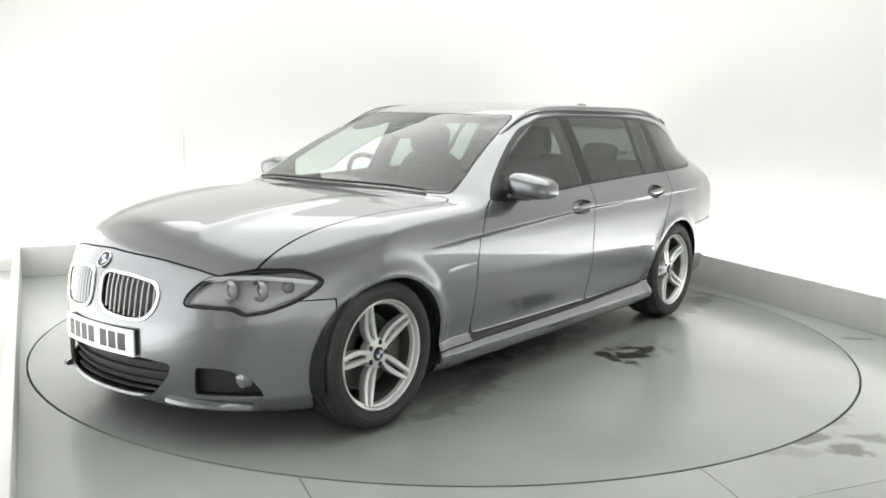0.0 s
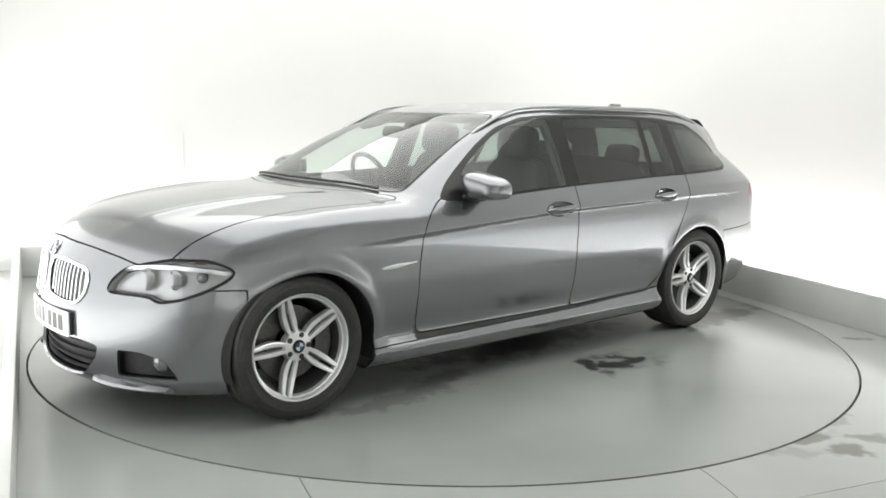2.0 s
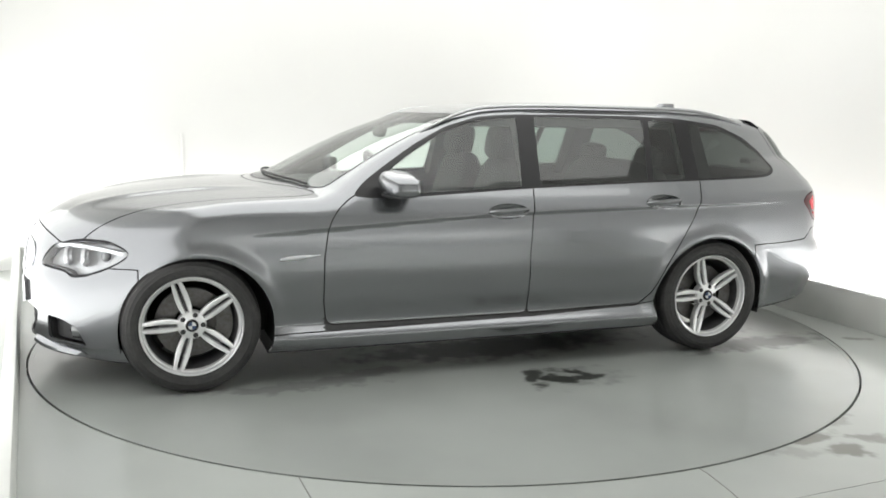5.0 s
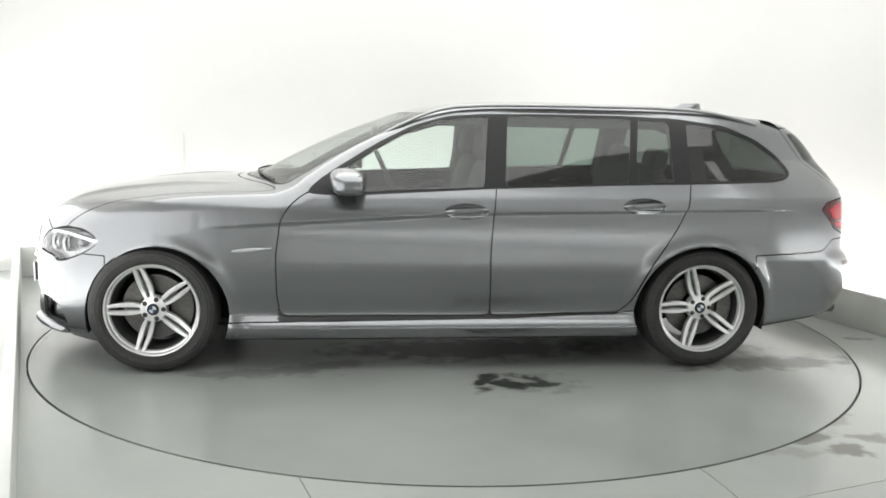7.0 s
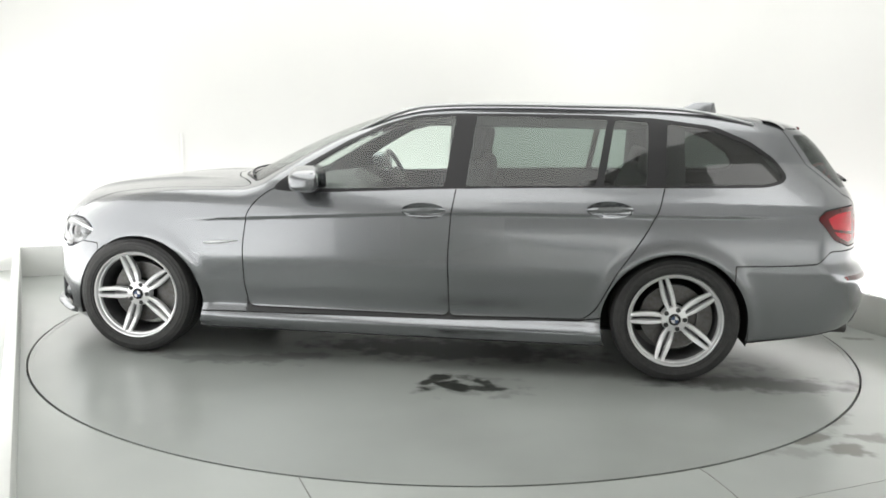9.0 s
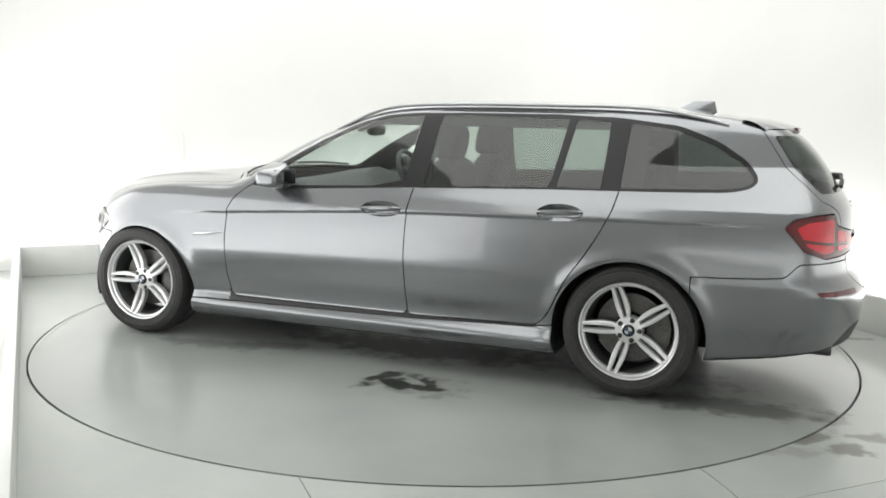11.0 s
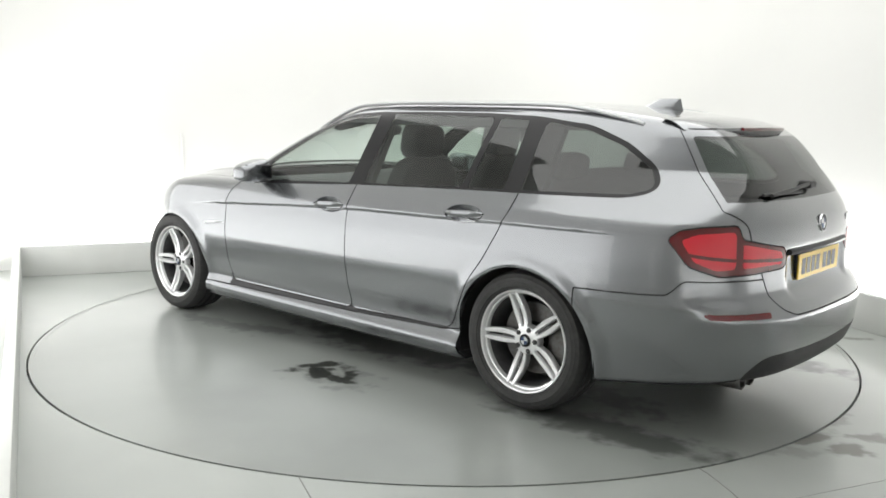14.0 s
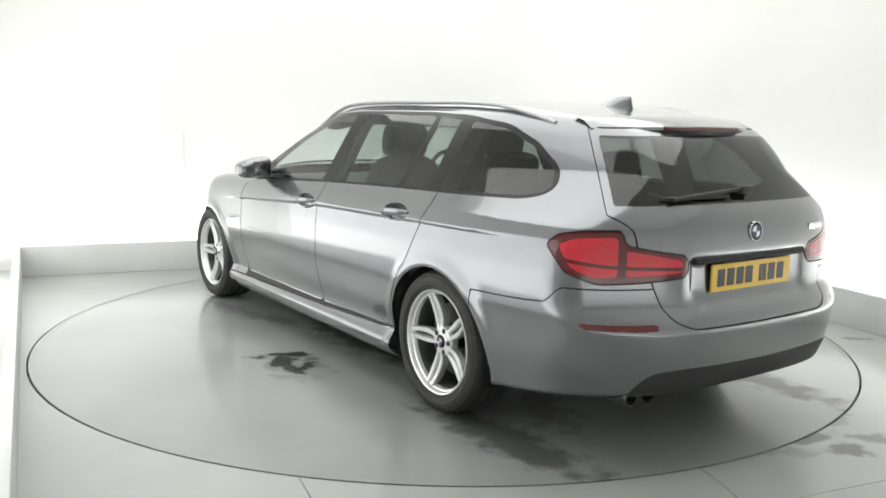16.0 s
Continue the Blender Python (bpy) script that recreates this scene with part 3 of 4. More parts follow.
def skin_pieces():
    v, tri = surface_net(0.015)
    v, tri = cut(v, tri, lambda p: p[:, 1])
    tri = tri[(v[tri][:, :, 1].mean(1) > 0)]
    low = np.abs(v[:, 1]) < 0.0013
    v[low, 1] = 0
    for name, fn in REGION.items():
        if name in SEAM:
            wide = name == "headlight"
            v, tri = cut(v, tri, lambda p: fn(p) - (2.4 if wide else 1.0) * GAP)
            v, tri = cut(v, tri, lambda p: fn(p) + (1.5 if wide else 1.0) * GAP)
        else:
            v, tri = cut(v, tri, fn)
            if name == "windscreen":
                v, tri = cut(v, tri, lambda p: fn(p) + 0.014)
    for k in (0.0, 0.022, 0.05):
        v, tri = cut(v, tri, where(lambda p: swage_z(p[:, 0]) - p[:, 2] - k, lateral), 0.0008)
    centre = np.abs(v[:, 1]) < 1e-6
    v = settle_on(v, 1)
    v[centre, 1] = 0
    n = gradient(v, 0.004)
    n[centre, 1] = 0
    n /= np.linalg.norm(n, axis=1)[:, None]
    lab = order_of(v[tri].mean(1))
    return v, tri, n, lab


# ---- car ----
car = new("estate_car")
tagged(car, "silver-grey metallic estate car parked on the turntable", "car")
SV, ST, SN, SL = skin_pieces()


def panel(name, key, mat, parent=car, sides="both", thick=0.012, label="", inset=0.0):
    """sides: both as one mesh, or left (-1) or right (1) alone."""
    keys = key if isinstance(key, tuple) else (key,)
    vs, ns, ts = piece(SV - SN * inset, ST[np.isin(SL, keys)], SN, thick)
    if sides == "both":
        vs, ns, ts = both(vs, ns, ts)
    elif sides == -1:
        vs, ns, ts = mirrored(vs, ns, ts)
    ob = mesh_object(name, vs, ts, mat, parent, True, ns)
    if label:
        tagged(ob, label)
    return ob


panel("body", "shell_skin", PAINT, label="silver-grey painted wings, pillars, roof and quarters")
panel("inner_shell", ("shell_skin", "gap", "bonnet", "front_bumper", "rear_bumper", "sill", "front_door", "rear_door", "tailgate", "diffuser"), SHELL, inset=0.014, thick=0.004)
panel("underside", "underside", SHELL)
panel("bonnet", "bonnet", PAINT)
front_bumper = panel("front_bumper", "front_bumper", PAINT)
rear_bumper = panel("rear_bumper", "rear_bumper", PAINT)
tailgate = panel("tailgate", "tailgate", PAINT)
panel("windscreen", "windscreen", GLASS, thick=0.004, label="clear laminated windscreen").visible_shadow = False
panel("windscreen_seal", "windscreen_seal", TRIM, label="black windscreen seal")
panel("rear_window", "rear_window", DARKGLASS, tailgate, thick=0.004, label="tinted rear window").visible_shadow = False
HEADLIGHTS, DOORS = [], []
panel("diffuser", "diffuser", PLASTIC, rear_bumper, label="black plastic rear diffuser")
for s in (-1, 1):
    fd = panel("front_door", "front_door", PAINT, car, s)
    rd = panel("rear_door", "rear_door", PAINT, car, s)
    panel("door_glass", "glass_front", GLASS, fd, s, 0.004, "clear door glass").visible_shadow = False
    panel("door_glass", "glass_rear", PRIVACY, rd, s, 0.004, "tinted door glass").visible_shadow = False
    panel("fixed_light", "glass_fixed", PRIVACY, rd, s, 0.004, "small tinted fixed pane").visible_shadow = False
    panel("quarter_glass", "glass_quarter", DARKGLASS, car, s, 0.004, "tinted quarter window").visible_shadow = False
    panel("window_surround", "window_surround", TRIM, car, s, 0.012, "gloss black window surround")
    panel("sill", "sill", PAINT, car, s)
    # black strip that paints the shadow between door and sill
    panel("sill_shadow_strip", "sill_shadow_strip", PLASTIC, car, s, 0.01, "black strip above the sill painting the shadow gap", inset=0.002)
    hl = panel("headlight", "headlight", LENS, car, s, 0.004, "clear headlight lens")
    hl.visible_shadow = False
    panel("reflector_bowl", "headlight", BOWL, hl, s, 0.002, inset=0.05)
    HEADLIGHTS.append(hl)
    tl = panel("taillight", "taillight", RED, car, s, 0.006, "red tail light cluster")
    panel("light_guide", "tail_core", RED2, tl, s, 0.004, inset=-0.001)
    panel("reflector", "reflector", RED, rear_bumper, s, 0.004, "red rear reflector")
    DOORS.append((fd, rd))
    for door, key, c in ((fd, "front_cup", CUPS[0]), (rd, "rear_cup", CUPS[1])):
        r = np.hypot((SV[:, 0] - c[0]) / 0.118, (SV[:, 2] - c[1]) / 0.042)
        depth = 0.03 * np.clip(1 - r ** 4, 0, 1)
        tri = ST[SL == key]
        used, idx = np.unique(tri, return_inverse=True)
        pts = (SV - SN * depth[:, None])[used] * np.array([1, s, 1])
        t = idx.reshape(-1, 3)
        mesh_object("handle_cup", pts, t if s > 0 else t[:, ::-1], PAINT, door)


def wheel(m, side, name="wheel"):
    """side -1: outer face towards -y."""
    hub = new(name)
    hub.parent = car
    hub.matrix_local = m
    s = side
    bm = bmesh.new()
    lathe(bm, [(r, s * y) for r, y in [(0.243, 0.0), (0.25, 0.006), (0.256, 0.013), (0.26, 0.0125), (0.263, 0.018), (0.285, 0.022), (0.288, 0.0195), (0.301, 0.018), (0.304, 0.0145), (0.318, 0.008), (0.331, -0.02), (0.3335, -0.05), (0.326, -0.053), (0.326, -0.062), (0.3345, -0.065), (0.335, -0.1), (0.327, -0.103), (0.327, -0.112), (0.335, -0.115), (0.335, -0.15), (0.327, -0.153), (0.327, -0.162), (0.3345, -0.165), (0.3335, -0.19), (0.331, -0.21), (0.318, -0.235), (0.27, -0.24), (0.235, -0.2)]], 72)
    part("tyre", bm, RUBBER, hub, "black low-profile tyre")
    bm = bmesh.new()
    lathe(bm, [(r, s * y) for r, y in [(0.2455, -0.004), (0.2465, 0.006), (0.2425, 0.01), (0.237, 0.007), (0.234, 0.0), (0.231, -0.012), (0.2245, -0.015), (0.2225, -0.02), (0.22, -0.034)]], 72)
    rim = part("rim", bm, ALLOY, hub, "silver double-spoke alloy rim")
    bm = bmesh.new()
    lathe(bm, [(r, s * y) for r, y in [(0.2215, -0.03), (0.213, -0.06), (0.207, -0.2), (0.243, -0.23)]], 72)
    part("rim_barrel", bm, BARREL, rim, "inner barrel of the rim with its shade painted dark")
    for k in range(5):
        base = radians(180 + 72 * k)
        c, sn = math.cos(base), math.sin(base)
        for w in (-1, 1):
            bm = bmesh.new()
            rings = []
            for t in np.linspace(0, 1, 13):
                r = 0.058 + (0.229 - 0.058) * t
                swell = math.sin(math.pi * t ** 0.8)
                off = w * (0.0135 + 0.0065 * swell + 0.002 * t)
                wd = 0.0085 + 0.004 * swell + 0.001 * t
                depth = -0.027 + 0.02 * t - 0.012 * swell
                # the inner edge of each blade drops into the slot
                sect = [(-wd, -0.035), (-wd, -0.007 if w > 0 else -0.003), (-wd * 0.6, 0.001), (wd * 0.6, 0.001), (wd, -0.003 if w > 0 else -0.007), (wd, -0.035)]
                rings.append([Vector((c * r - sn * (off + q), s * (depth + d), sn * r + c * (off + q))) for q, d in sect])
            loft(bm, rings)
            part("spoke", bm, ALLOY, rim)
        # floor of the slot between the two blades, its shade in the dark colour
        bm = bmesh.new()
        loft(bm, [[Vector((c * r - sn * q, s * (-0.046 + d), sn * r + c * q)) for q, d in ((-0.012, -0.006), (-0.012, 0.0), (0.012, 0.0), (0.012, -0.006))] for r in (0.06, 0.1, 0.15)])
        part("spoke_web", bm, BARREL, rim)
    bm = bmesh.new()
    lathe(bm, [(r, s * y) for r, y in [(0.001, -0.022), (0.03, -0.022), (0.035, -0.026), (0.04, -0.027), (0.058, -0.026), (0.066, -0.029), (0.07, -0.036), (0.072, -0.07)]], 40)
    part("hub_plate", bm, ALLOY, rim)
    bm = bmesh.new()
    lathe(bm, [(r, s * y) for r, y in [(0.0005, -0.016), (0.026, -0.017), (0.031, -0.021), (0.031, -0.03)]], 32)
    part("hub_cap", bm, TRIM, hub, "black round hub cap")
    for k in range(4):
        bm = bmesh.new()
        a0 = k * math.pi / 2
        pts = [(0, 0)] + [(0.019 * math.cos(a), 0.019 * math.sin(a)) for a in np.linspace(a0, a0 + math.pi / 2, 7)]
        prism(bm, pts, s * -0.018, s * -0.0135)
        part("cap_segment", bm, (SILVER, BLUE)[k % 2], hub)
    for k in range(5):
        a = radians(180 + 36 + 72 * k)
        bm = bmesh.new()
        lathe(bm, [(0.0005, s * -0.022), (0.0085, s * -0.0225), (0.0125, s * -0.0245), (0.0135, s * -0.05)], 14, pose(0.0525 * math.cos(a), 0, 0.0525 * math.sin(a)))
        part("wheel_bolt", bm, PLASTIC, hub)
    bm = bmesh.new()
    lathe(bm, [(0.08, s * -0.1), (0.172, s * -0.1), (0.172, s * -0.128), (0.08, s * -0.128)], 48, closed=True)
    part("brake_disc", bm, STEEL, hub)
    bm = bmesh.new()
    pts = [(0.12 * math.cos(a), 0.12 * math.sin(a)) for a in np.linspace(-0.55, 0.55, 8)] + [(0.2 * math.cos(a), 0.2 * math.sin(a)) for a in np.linspace(0.55, -0.55, 8)]
    prism(bm, pts, s * -0.075, s * -0.16)
    part("brake_caliper", bm, STEEL, hub)
    return hub


for s in (-1, 1):
    wheel(pose(0, s * 0.893, 0.335), s)
    wheel(pose(2.968, s * 0.898, 0.335), s)
    for cx, cz, cr in (ARCH_F, ARCH_R):
        bm = bmesh.new()
        rings = []
        for y in (0.885, 0.56):
            rings.append([Vector((cx + (cr + 0.006) * math.cos(a), s * y, cz + (cr + 0.006) * math.sin(a))) for a in np.linspace(radians(-15), radians(195), 40)])
        loft(bm, rings, False, False)
        bm.faces.new([bm.verts.new(p) for p in rings[1]])
        part("wheel_arch_liner", bm, WELL, car)


# ---- things set on the skin ----
def hit(origin, way, reach=1.2, steps=240):
    """The first point at which a ray enters the car's body."""
    o, w = np.array(origin, float), np.array(way, float)
    k = np.linspace(0, reach, steps)
    f = body(o + k[:, None] * w)
    i = int(np.argmax(f < 0))
    if i == 0:
        return o + w * reach
    t = k[i - 1] + (k[i] - k[i - 1]) * f[i - 1] / (f[i - 1] - f[i])
    return o + w * t


def at_front(y, z):
    return hit((-1.2, y, z), (1, 0, 0))


def at_rear(y, z):
    return hit((4.4, y, z), (-1, 0, 0))


def at_side(x, z, s=-1):
    return hit((x, s * 1.3, z), (0, -s, 0))


def at_top(x, y):
    return hit((x, y, 1.8), (0, 0, -1), 1.4)


def ring_tube(pts, r, seg=8):
    bm = bmesh.new()
    pts = [Vector(p) for p in pts]
    rings = []
    n = len(pts)
    for i, p in enumerate(pts):
        d = (pts[(i + 1) % n] - pts[i - 1]).normalized()
        u = Vector(gradient(np.array([p]))[0]).normalized()
        s = d.cross(u).normalized()
        rings.append([bm.verts.new(p + s * (r * math.cos(a)) + u * (0.7 * r * math.sin(a))) for a in np.linspace(0, 2 * math.pi, seg, endpoint=False)])
    for i in range(n):
        a, b = rings[i], rings[(i + 1) % n]
        for k in range(seg):
            bm.faces.new((a[k], a[(k + 1) % seg], b[(k + 1) % seg], b[k]))
    return bm


KID = round_corners([(0.03, 0.62), (0.035, 0.685), (0.07, 0.705), (0.2, 0.7), (0.32, 0.68), (0.35, 0.64), (0.335, 0.57), (0.29, 0.525), (0.2, 0.52), (0.08, 0.535), (0.04, 0.56)], 0.03)
for s in (-1, 1):
    frame_ = part("kidney_frame", ring_tube([at_front(s * a, z) - np.array([0.004, 0, 0]) for a, z in KID], 0.0078), CHROME, front_bumper, "chrome kidney grille surround")
    for a in np.linspace(0.062, 0.318, 10):
        zs = np.linspace(0.5, 0.72, 45)
        inside = [z for z in zs if poly_dist(np.array([[a, z]]), KID)[0] < -0.004]
        bm = bmesh.new()
        rings = []
        for z in np.linspace(min(inside), max(inside), 6):
            p = at_front(s * a, z)
            rings.append([Vector((p[0] + dx, p[1] + dy, z)) for dx, dy in ((0.006, -0.0036), (0.002, 0.0), (0.006, 0.0036), (0.034, 0.003), (0.034, -0.003))])
        loft(bm, rings)
        part("grille_slat", bm, SILVER, frame_)
    panel("grille_backing", "kidney", SHELL, front_bumper, s, 0.03, inset=0.045)
    panel("fog_recess", "fog_intake", PLASTIC, front_bumper, s, 0.004, inset=0.05)
    p = at_front(s * 0.61, 0.29)
    bm = bmesh.new()
    lathe(bm, [(0.0005, -0.012), (0.02, -0.01), (0.034, 0.0), (0.042, 0.004), (0.044, 0.04)], 28, Matrix.Translation((p[0] + 0.03, p[1], p[2])) @ pose(0, 0, 0, 0, 0, -90 - s * -12))
    part("fog_lamp", bm, LAMPGLASS, front_bumper, "round clear fog lamp")
    # lower blade beside the intake
    bm = bmesh.new()
    rings = []
    for t in np.linspace(0, 1, 14):
        a = 0.39 + 0.27 * t
        z = 0.2 - 0.03 * t
        p = at_front(s * a, z + 0.015)
        w = 0.022 + 0.02 * math.sin(math.pi * t) ** 0.6
        h = 0.012 + 0.012 * (1 - t)
        rings.append([Vector((p[0] + dx, p[1], z + dz)) for dx, dz in ((-w, 0.0), (-w + 0.006, h * 0.6), (0.02, h + 0.012), (0.02, -0.012), (-w + 0.006, -0.008))])
    loft(bm, rings)
    part("bumper_blade", bm, PAINT, front_bumper)
    # vent trim on the wing
    bm = bmesh.new()
    rings = []
    for t in np.linspace(0, 1, 9):
        x = 0.418 + 0.2 * t
        z = 0.652 + 0.018 * t
        h = 0.003 + 0.011 * math.sin(math.pi * min(1, t * 1.1 + 0.05)) ** 0.8 * (1 - 0.4 * t)
        p = at_side(x, z, s)
        rings.append([Vector((x, p[1] + s * dy, z + dz)) for dy, dz in ((-0.004, -h), (0.006, -h * 0.6), (0.009, 0.0), (0.006, h * 0.6), (-0.004, h))])
    loft(bm, rings)
    part("wing_vent_trim", bm, SILVER, car, "silver side vent trim")

panel("intake_backing", "low_intake", PLASTIC, front_bumper, "both", 0.004, inset=0.06)
for z in (0.225, 0.262, 0.3, 0.338):
    bm = bmesh.new()
    rings = []
    for y in np.linspace(-0.37, 0.37, 25):
        if poly_dist(np.array([[abs(y), z]]), np.array([(-0.5, 0.365), (0.3, 0.365), (0.4, 0.35), (0.385, 0.29), (0.31, 0.205), (0.2, 0.19), (-0.5, 0.185)]))[0] > -0.004:
            continue
        p = at_front(y, z)
        rings.append([Vector((p[0] + 0.035 + dx, y, z + dz)) for dx, dz in ((0, -0.004), (0, 0.004), (0.02, 0.004), (0.02, -0.004))])
    loft(bm, rings)
    part("intake_bar", bm, PLASTIC, front_bumper)


def roundel(p, way, r, parent):
    """A round badge: silver rim, black ring, four quarters."""
    m = Matrix.Translation(Vector(p)) @ Vector(way).to_track_quat("-Y", "Z").to_matrix().to_4x4()
    bm = bmesh.new()
    lathe(bm, [(0.0005, -0.003), (r * 0.9, -0.003), (r, -0.002), (r * 1.02, 0.004)], 36, m)
    rim = part("badge", bm, TRIM, parent, "round black, blue and white badge")
    bm = bmesh.new()
    lathe(bm, [(r * 0.93, -0.0045), (r, -0.0045), (r * 1.03, 0.002), (r * 0.93, -0.002)], 36, m, True)
    part("badge_ring", bm, CHROME, rim)
    for k in range(4):
        a0 = k * math.pi / 2
        bm = bmesh.new()
        prism(bm, [(0, 0)] + [(r * 0.6 * math.cos(a), r * 0.6 * math.sin(a)) for a in np.linspace(a0, a0 + math.pi / 2, 8)], -0.0045, -0.002, m)
        part("badge_quarter", bm, (BLUE, WHITEP)[k % 2], rim)


roundel(at_front(0, 0.738) + np.array([-0.004, 0, 0.002]), (-0.8, 0, 0.6), 0.037, front_bumper)
roundel(at_rear(0, 0.92) + np.array([0.003, 0, 0]), (1, 0, 0.08), 0.041, tailgate)


def number_plate(name, z, way, mat, parent, label):
    """A plate bent to the bumper, its characters as plain bars."""
    spot = at_front if way < 0 else at_rear

    def sheet(y0, y1, z0, z1, lift, thick):
        bm = bmesh.new()
        rings = []
        for y in np.linspace(y0, y1, max(2, int(abs(y1 - y0) / 0.03))):
            b = spot(0, z)[0] * 0.35 + spot(y, z)[0] * 0.65 if way < 0 else spot(0, z)[0]
            o = b + way * lift
            rings.append([Vector((o + way * dx, y, z + zz)) for dx, zz in ((0, z0), (thick, z0), (thick, z1), (0, z1))])
        loft(bm, rings)
        return bm
    pl = part(name, sheet(-0.26, 0.26, -0.0555, 0.0555, 0.004, 0.007), mat, parent, label)
    part("plate_holder", sheet(-0.25, 0.25, -0.05, 0.05, -0.03, 0.034), PLASTIC, pl)
    x0 = -0.225
    for k in range(7):
        if k == 4:
            x0 += 0.032
        part("character_bar", sheet(way * x0, way * (x0 + 0.047), -0.036, 0.036, 0.011, 0.001), INK, pl)
        x0 += 0.06
    return pl


number_plate("front_plate", 0.425, -1, WHITEP, front_bumper, "white number plate with dark bars")
number_plate("rear_plate", 0.742, 1, YELLOW, tailgate, "yellow number plate with dark bars")
bm = bmesh.new()
rings = []
for y in np.linspace(-0.36, 0.36, 17):
    p = at_rear(y, 0.83)
    rings.append([Vector((p[0] + dx, y, 0.818 + dz)) for dx, dz in ((-0.03, -0.012), (0.008, -0.012), (0.014, 0.0), (0.006, 0.012), (-0.03, 0.016))])
loft(bm, rings)
part("tailgate_grip", bm, TRIM, tailgate, "gloss black grip strip over the plate")
for k in range(4):
    bm = bmesh.new()
    y = 0.42 + 0.036 * k
    p = at_rear(y, 0.915)
    box(bm, p[0] - 0.006, p[0] + 0.004, y, y + 0.026, 0.902, 0.93, 0.001)
    part("model_badge_bar", bm, CHROME, tailgate)

# lamps
for s, hl in zip((-1, 1), HEADLIGHTS):
    for a, z, r in ((0.565, 0.652, 0.05), (0.655, 0.655, 0.046)):
        p = at_front(s * a, z)
        m = Matrix.Translation((p[0] + 0.046, p[1], p[2])) @ pose(0, 0, 0, 0, 0, -90 + s * 14)
        bm = bmesh.new()
        lathe(bm, [(r * 0.74, 0.02), (r * 0.8, -0.012), (r * 0.92, -0.016), (r, -0.008), (r * 1.02, 0.004)], 32, m)
        part("lamp_ring", bm, RAILM, hl)
        bm = bmesh.new()
        lathe(bm, [(0.0005, -0.012), (r * 0.35, -0.008), (r * 0.62, 0.002), (r * 0.76, 0.02)], 28, m)
        part("projector", bm, LAMPGLASS, hl, "clear projector lens")
    p = at_front(s * 0.735, 0.665)
    bm = bmesh.new()
    bmesh.ops.create_uvsphere(bm, u_segments=16, v_segments=10, radius=0.026, matrix=Matrix.Translation((p[0] + 0.045, p[1] - s * 0.012, p[2])))
    part("indicator_bulb", bm, LAMPGLASS, hl)
    bm = bmesh.new()
    rings = []
    for t in np.linspace(0, 1, 12):
        a = 0.47 + 0.33 * t
        z = 0.688 + 0.022 * math.sin(math.pi * t) ** 0.7
        p = at_front(s * a, z)
        rings.append([Vector((p[0] + 0.012 + dx, p[1] - s * 0.006, z + dz)) for dx, dz in ((0, -0.012), (0, 0.006), (0.03, 0.006), (0.03, -0.012))])
    loft(bm, rings)
    part("brow_strip", bm, SILVER, hl)

# mirrors
for s in (-1, 1):
    bm = bmesh.new()
    bmesh.ops.create_uvsphere(bm, u_segments=36, v_segments=24, radius=1)
    for v in bm.verts:
        p = v.co.copy()
        q = Vector([math.copysign(abs(c) ** 0.62, c) for c in p])
        x = q.x * 0.1
        if q.x > 0:
            x = q.x * 0.062
        y = q.y * 0.118
        z = q.z * 0.062 * (1 - 0.18 * q.y * 1.0)
        x += 0.02 * q.y
        v.co = Vector((1.025 + x, s * (0.985 + y), 1.018 + z - 0.012 * q.y))
    mir = part("door_mirror", bm, PAINT, car, "grey door mirror with a black foot", angle=60)
    bm = bmesh.new()
    box(bm, -0.012, 0.003, -0.086, 0.086, -0.044, 0.044, 0.008, pose(1.087, s * 0.985, 1.016, 0, 0, s * 10))
    part("mirror_surround", bm, PLASTIC, mir, "black mirror surround")
    bm = bmesh.new()
    box(bm, 0.001, 0.006, -0.078, 0.078, -0.037, 0.037, 0.002, pose(1.087, s * 0.985, 1.016, 0, 0, s * 10))
    part("mirror_glass", bm, MIRRORG, mir, "dark mirror glass")
    bm = bmesh.new()
    rings = []
    for t in np.linspace(0, 1, 7):
        y = 0.79 + 0.17 * t
        w = 0.07 - 0.025 * t
        h = 0.02 - 0.004 * t
        rings.append([Vector((0.985 + 0.03 * t + w * math.cos(a), s * y, 0.962 + 0.0 * t + h * math.sin(a))) for a in np.linspace(0, 2 * math.pi, 14, endpoint=False)])
    loft(bm, rings)
    part("mirror_foot", bm, PLASTIC, mir, "black mirror foot")

# door handles
for s, doors in zip((-1, 1), DOORS):
    for door, (cx, cz) in zip(doors, CUPS):
        bm = bmesh.new()
        rings = []
        for t in np.linspace(-1, 1, 15):
            x = cx + 0.118 * t
            z = cz + 0.004 + 0.006 * t
            p = at_side(x, z, s)
            h = 0.017 * (1 - abs(t) ** 4 * 0.75)
            out = 0.004 + 0.018 * (1 - abs(t) ** 3)
            rings.append([Vector((x, p[1] + s * (out + d), z + e * h)) for d, e in ((-0.012, -0.8), (-0.003, -1), (0.003, -0.5), (0.005, 0.2), (0.0, 0.85), (-0.012, 0.9))])
        loft(bm, rings)
        part("door_handle", bm, PAINT, door, "body-coloured pull handle")

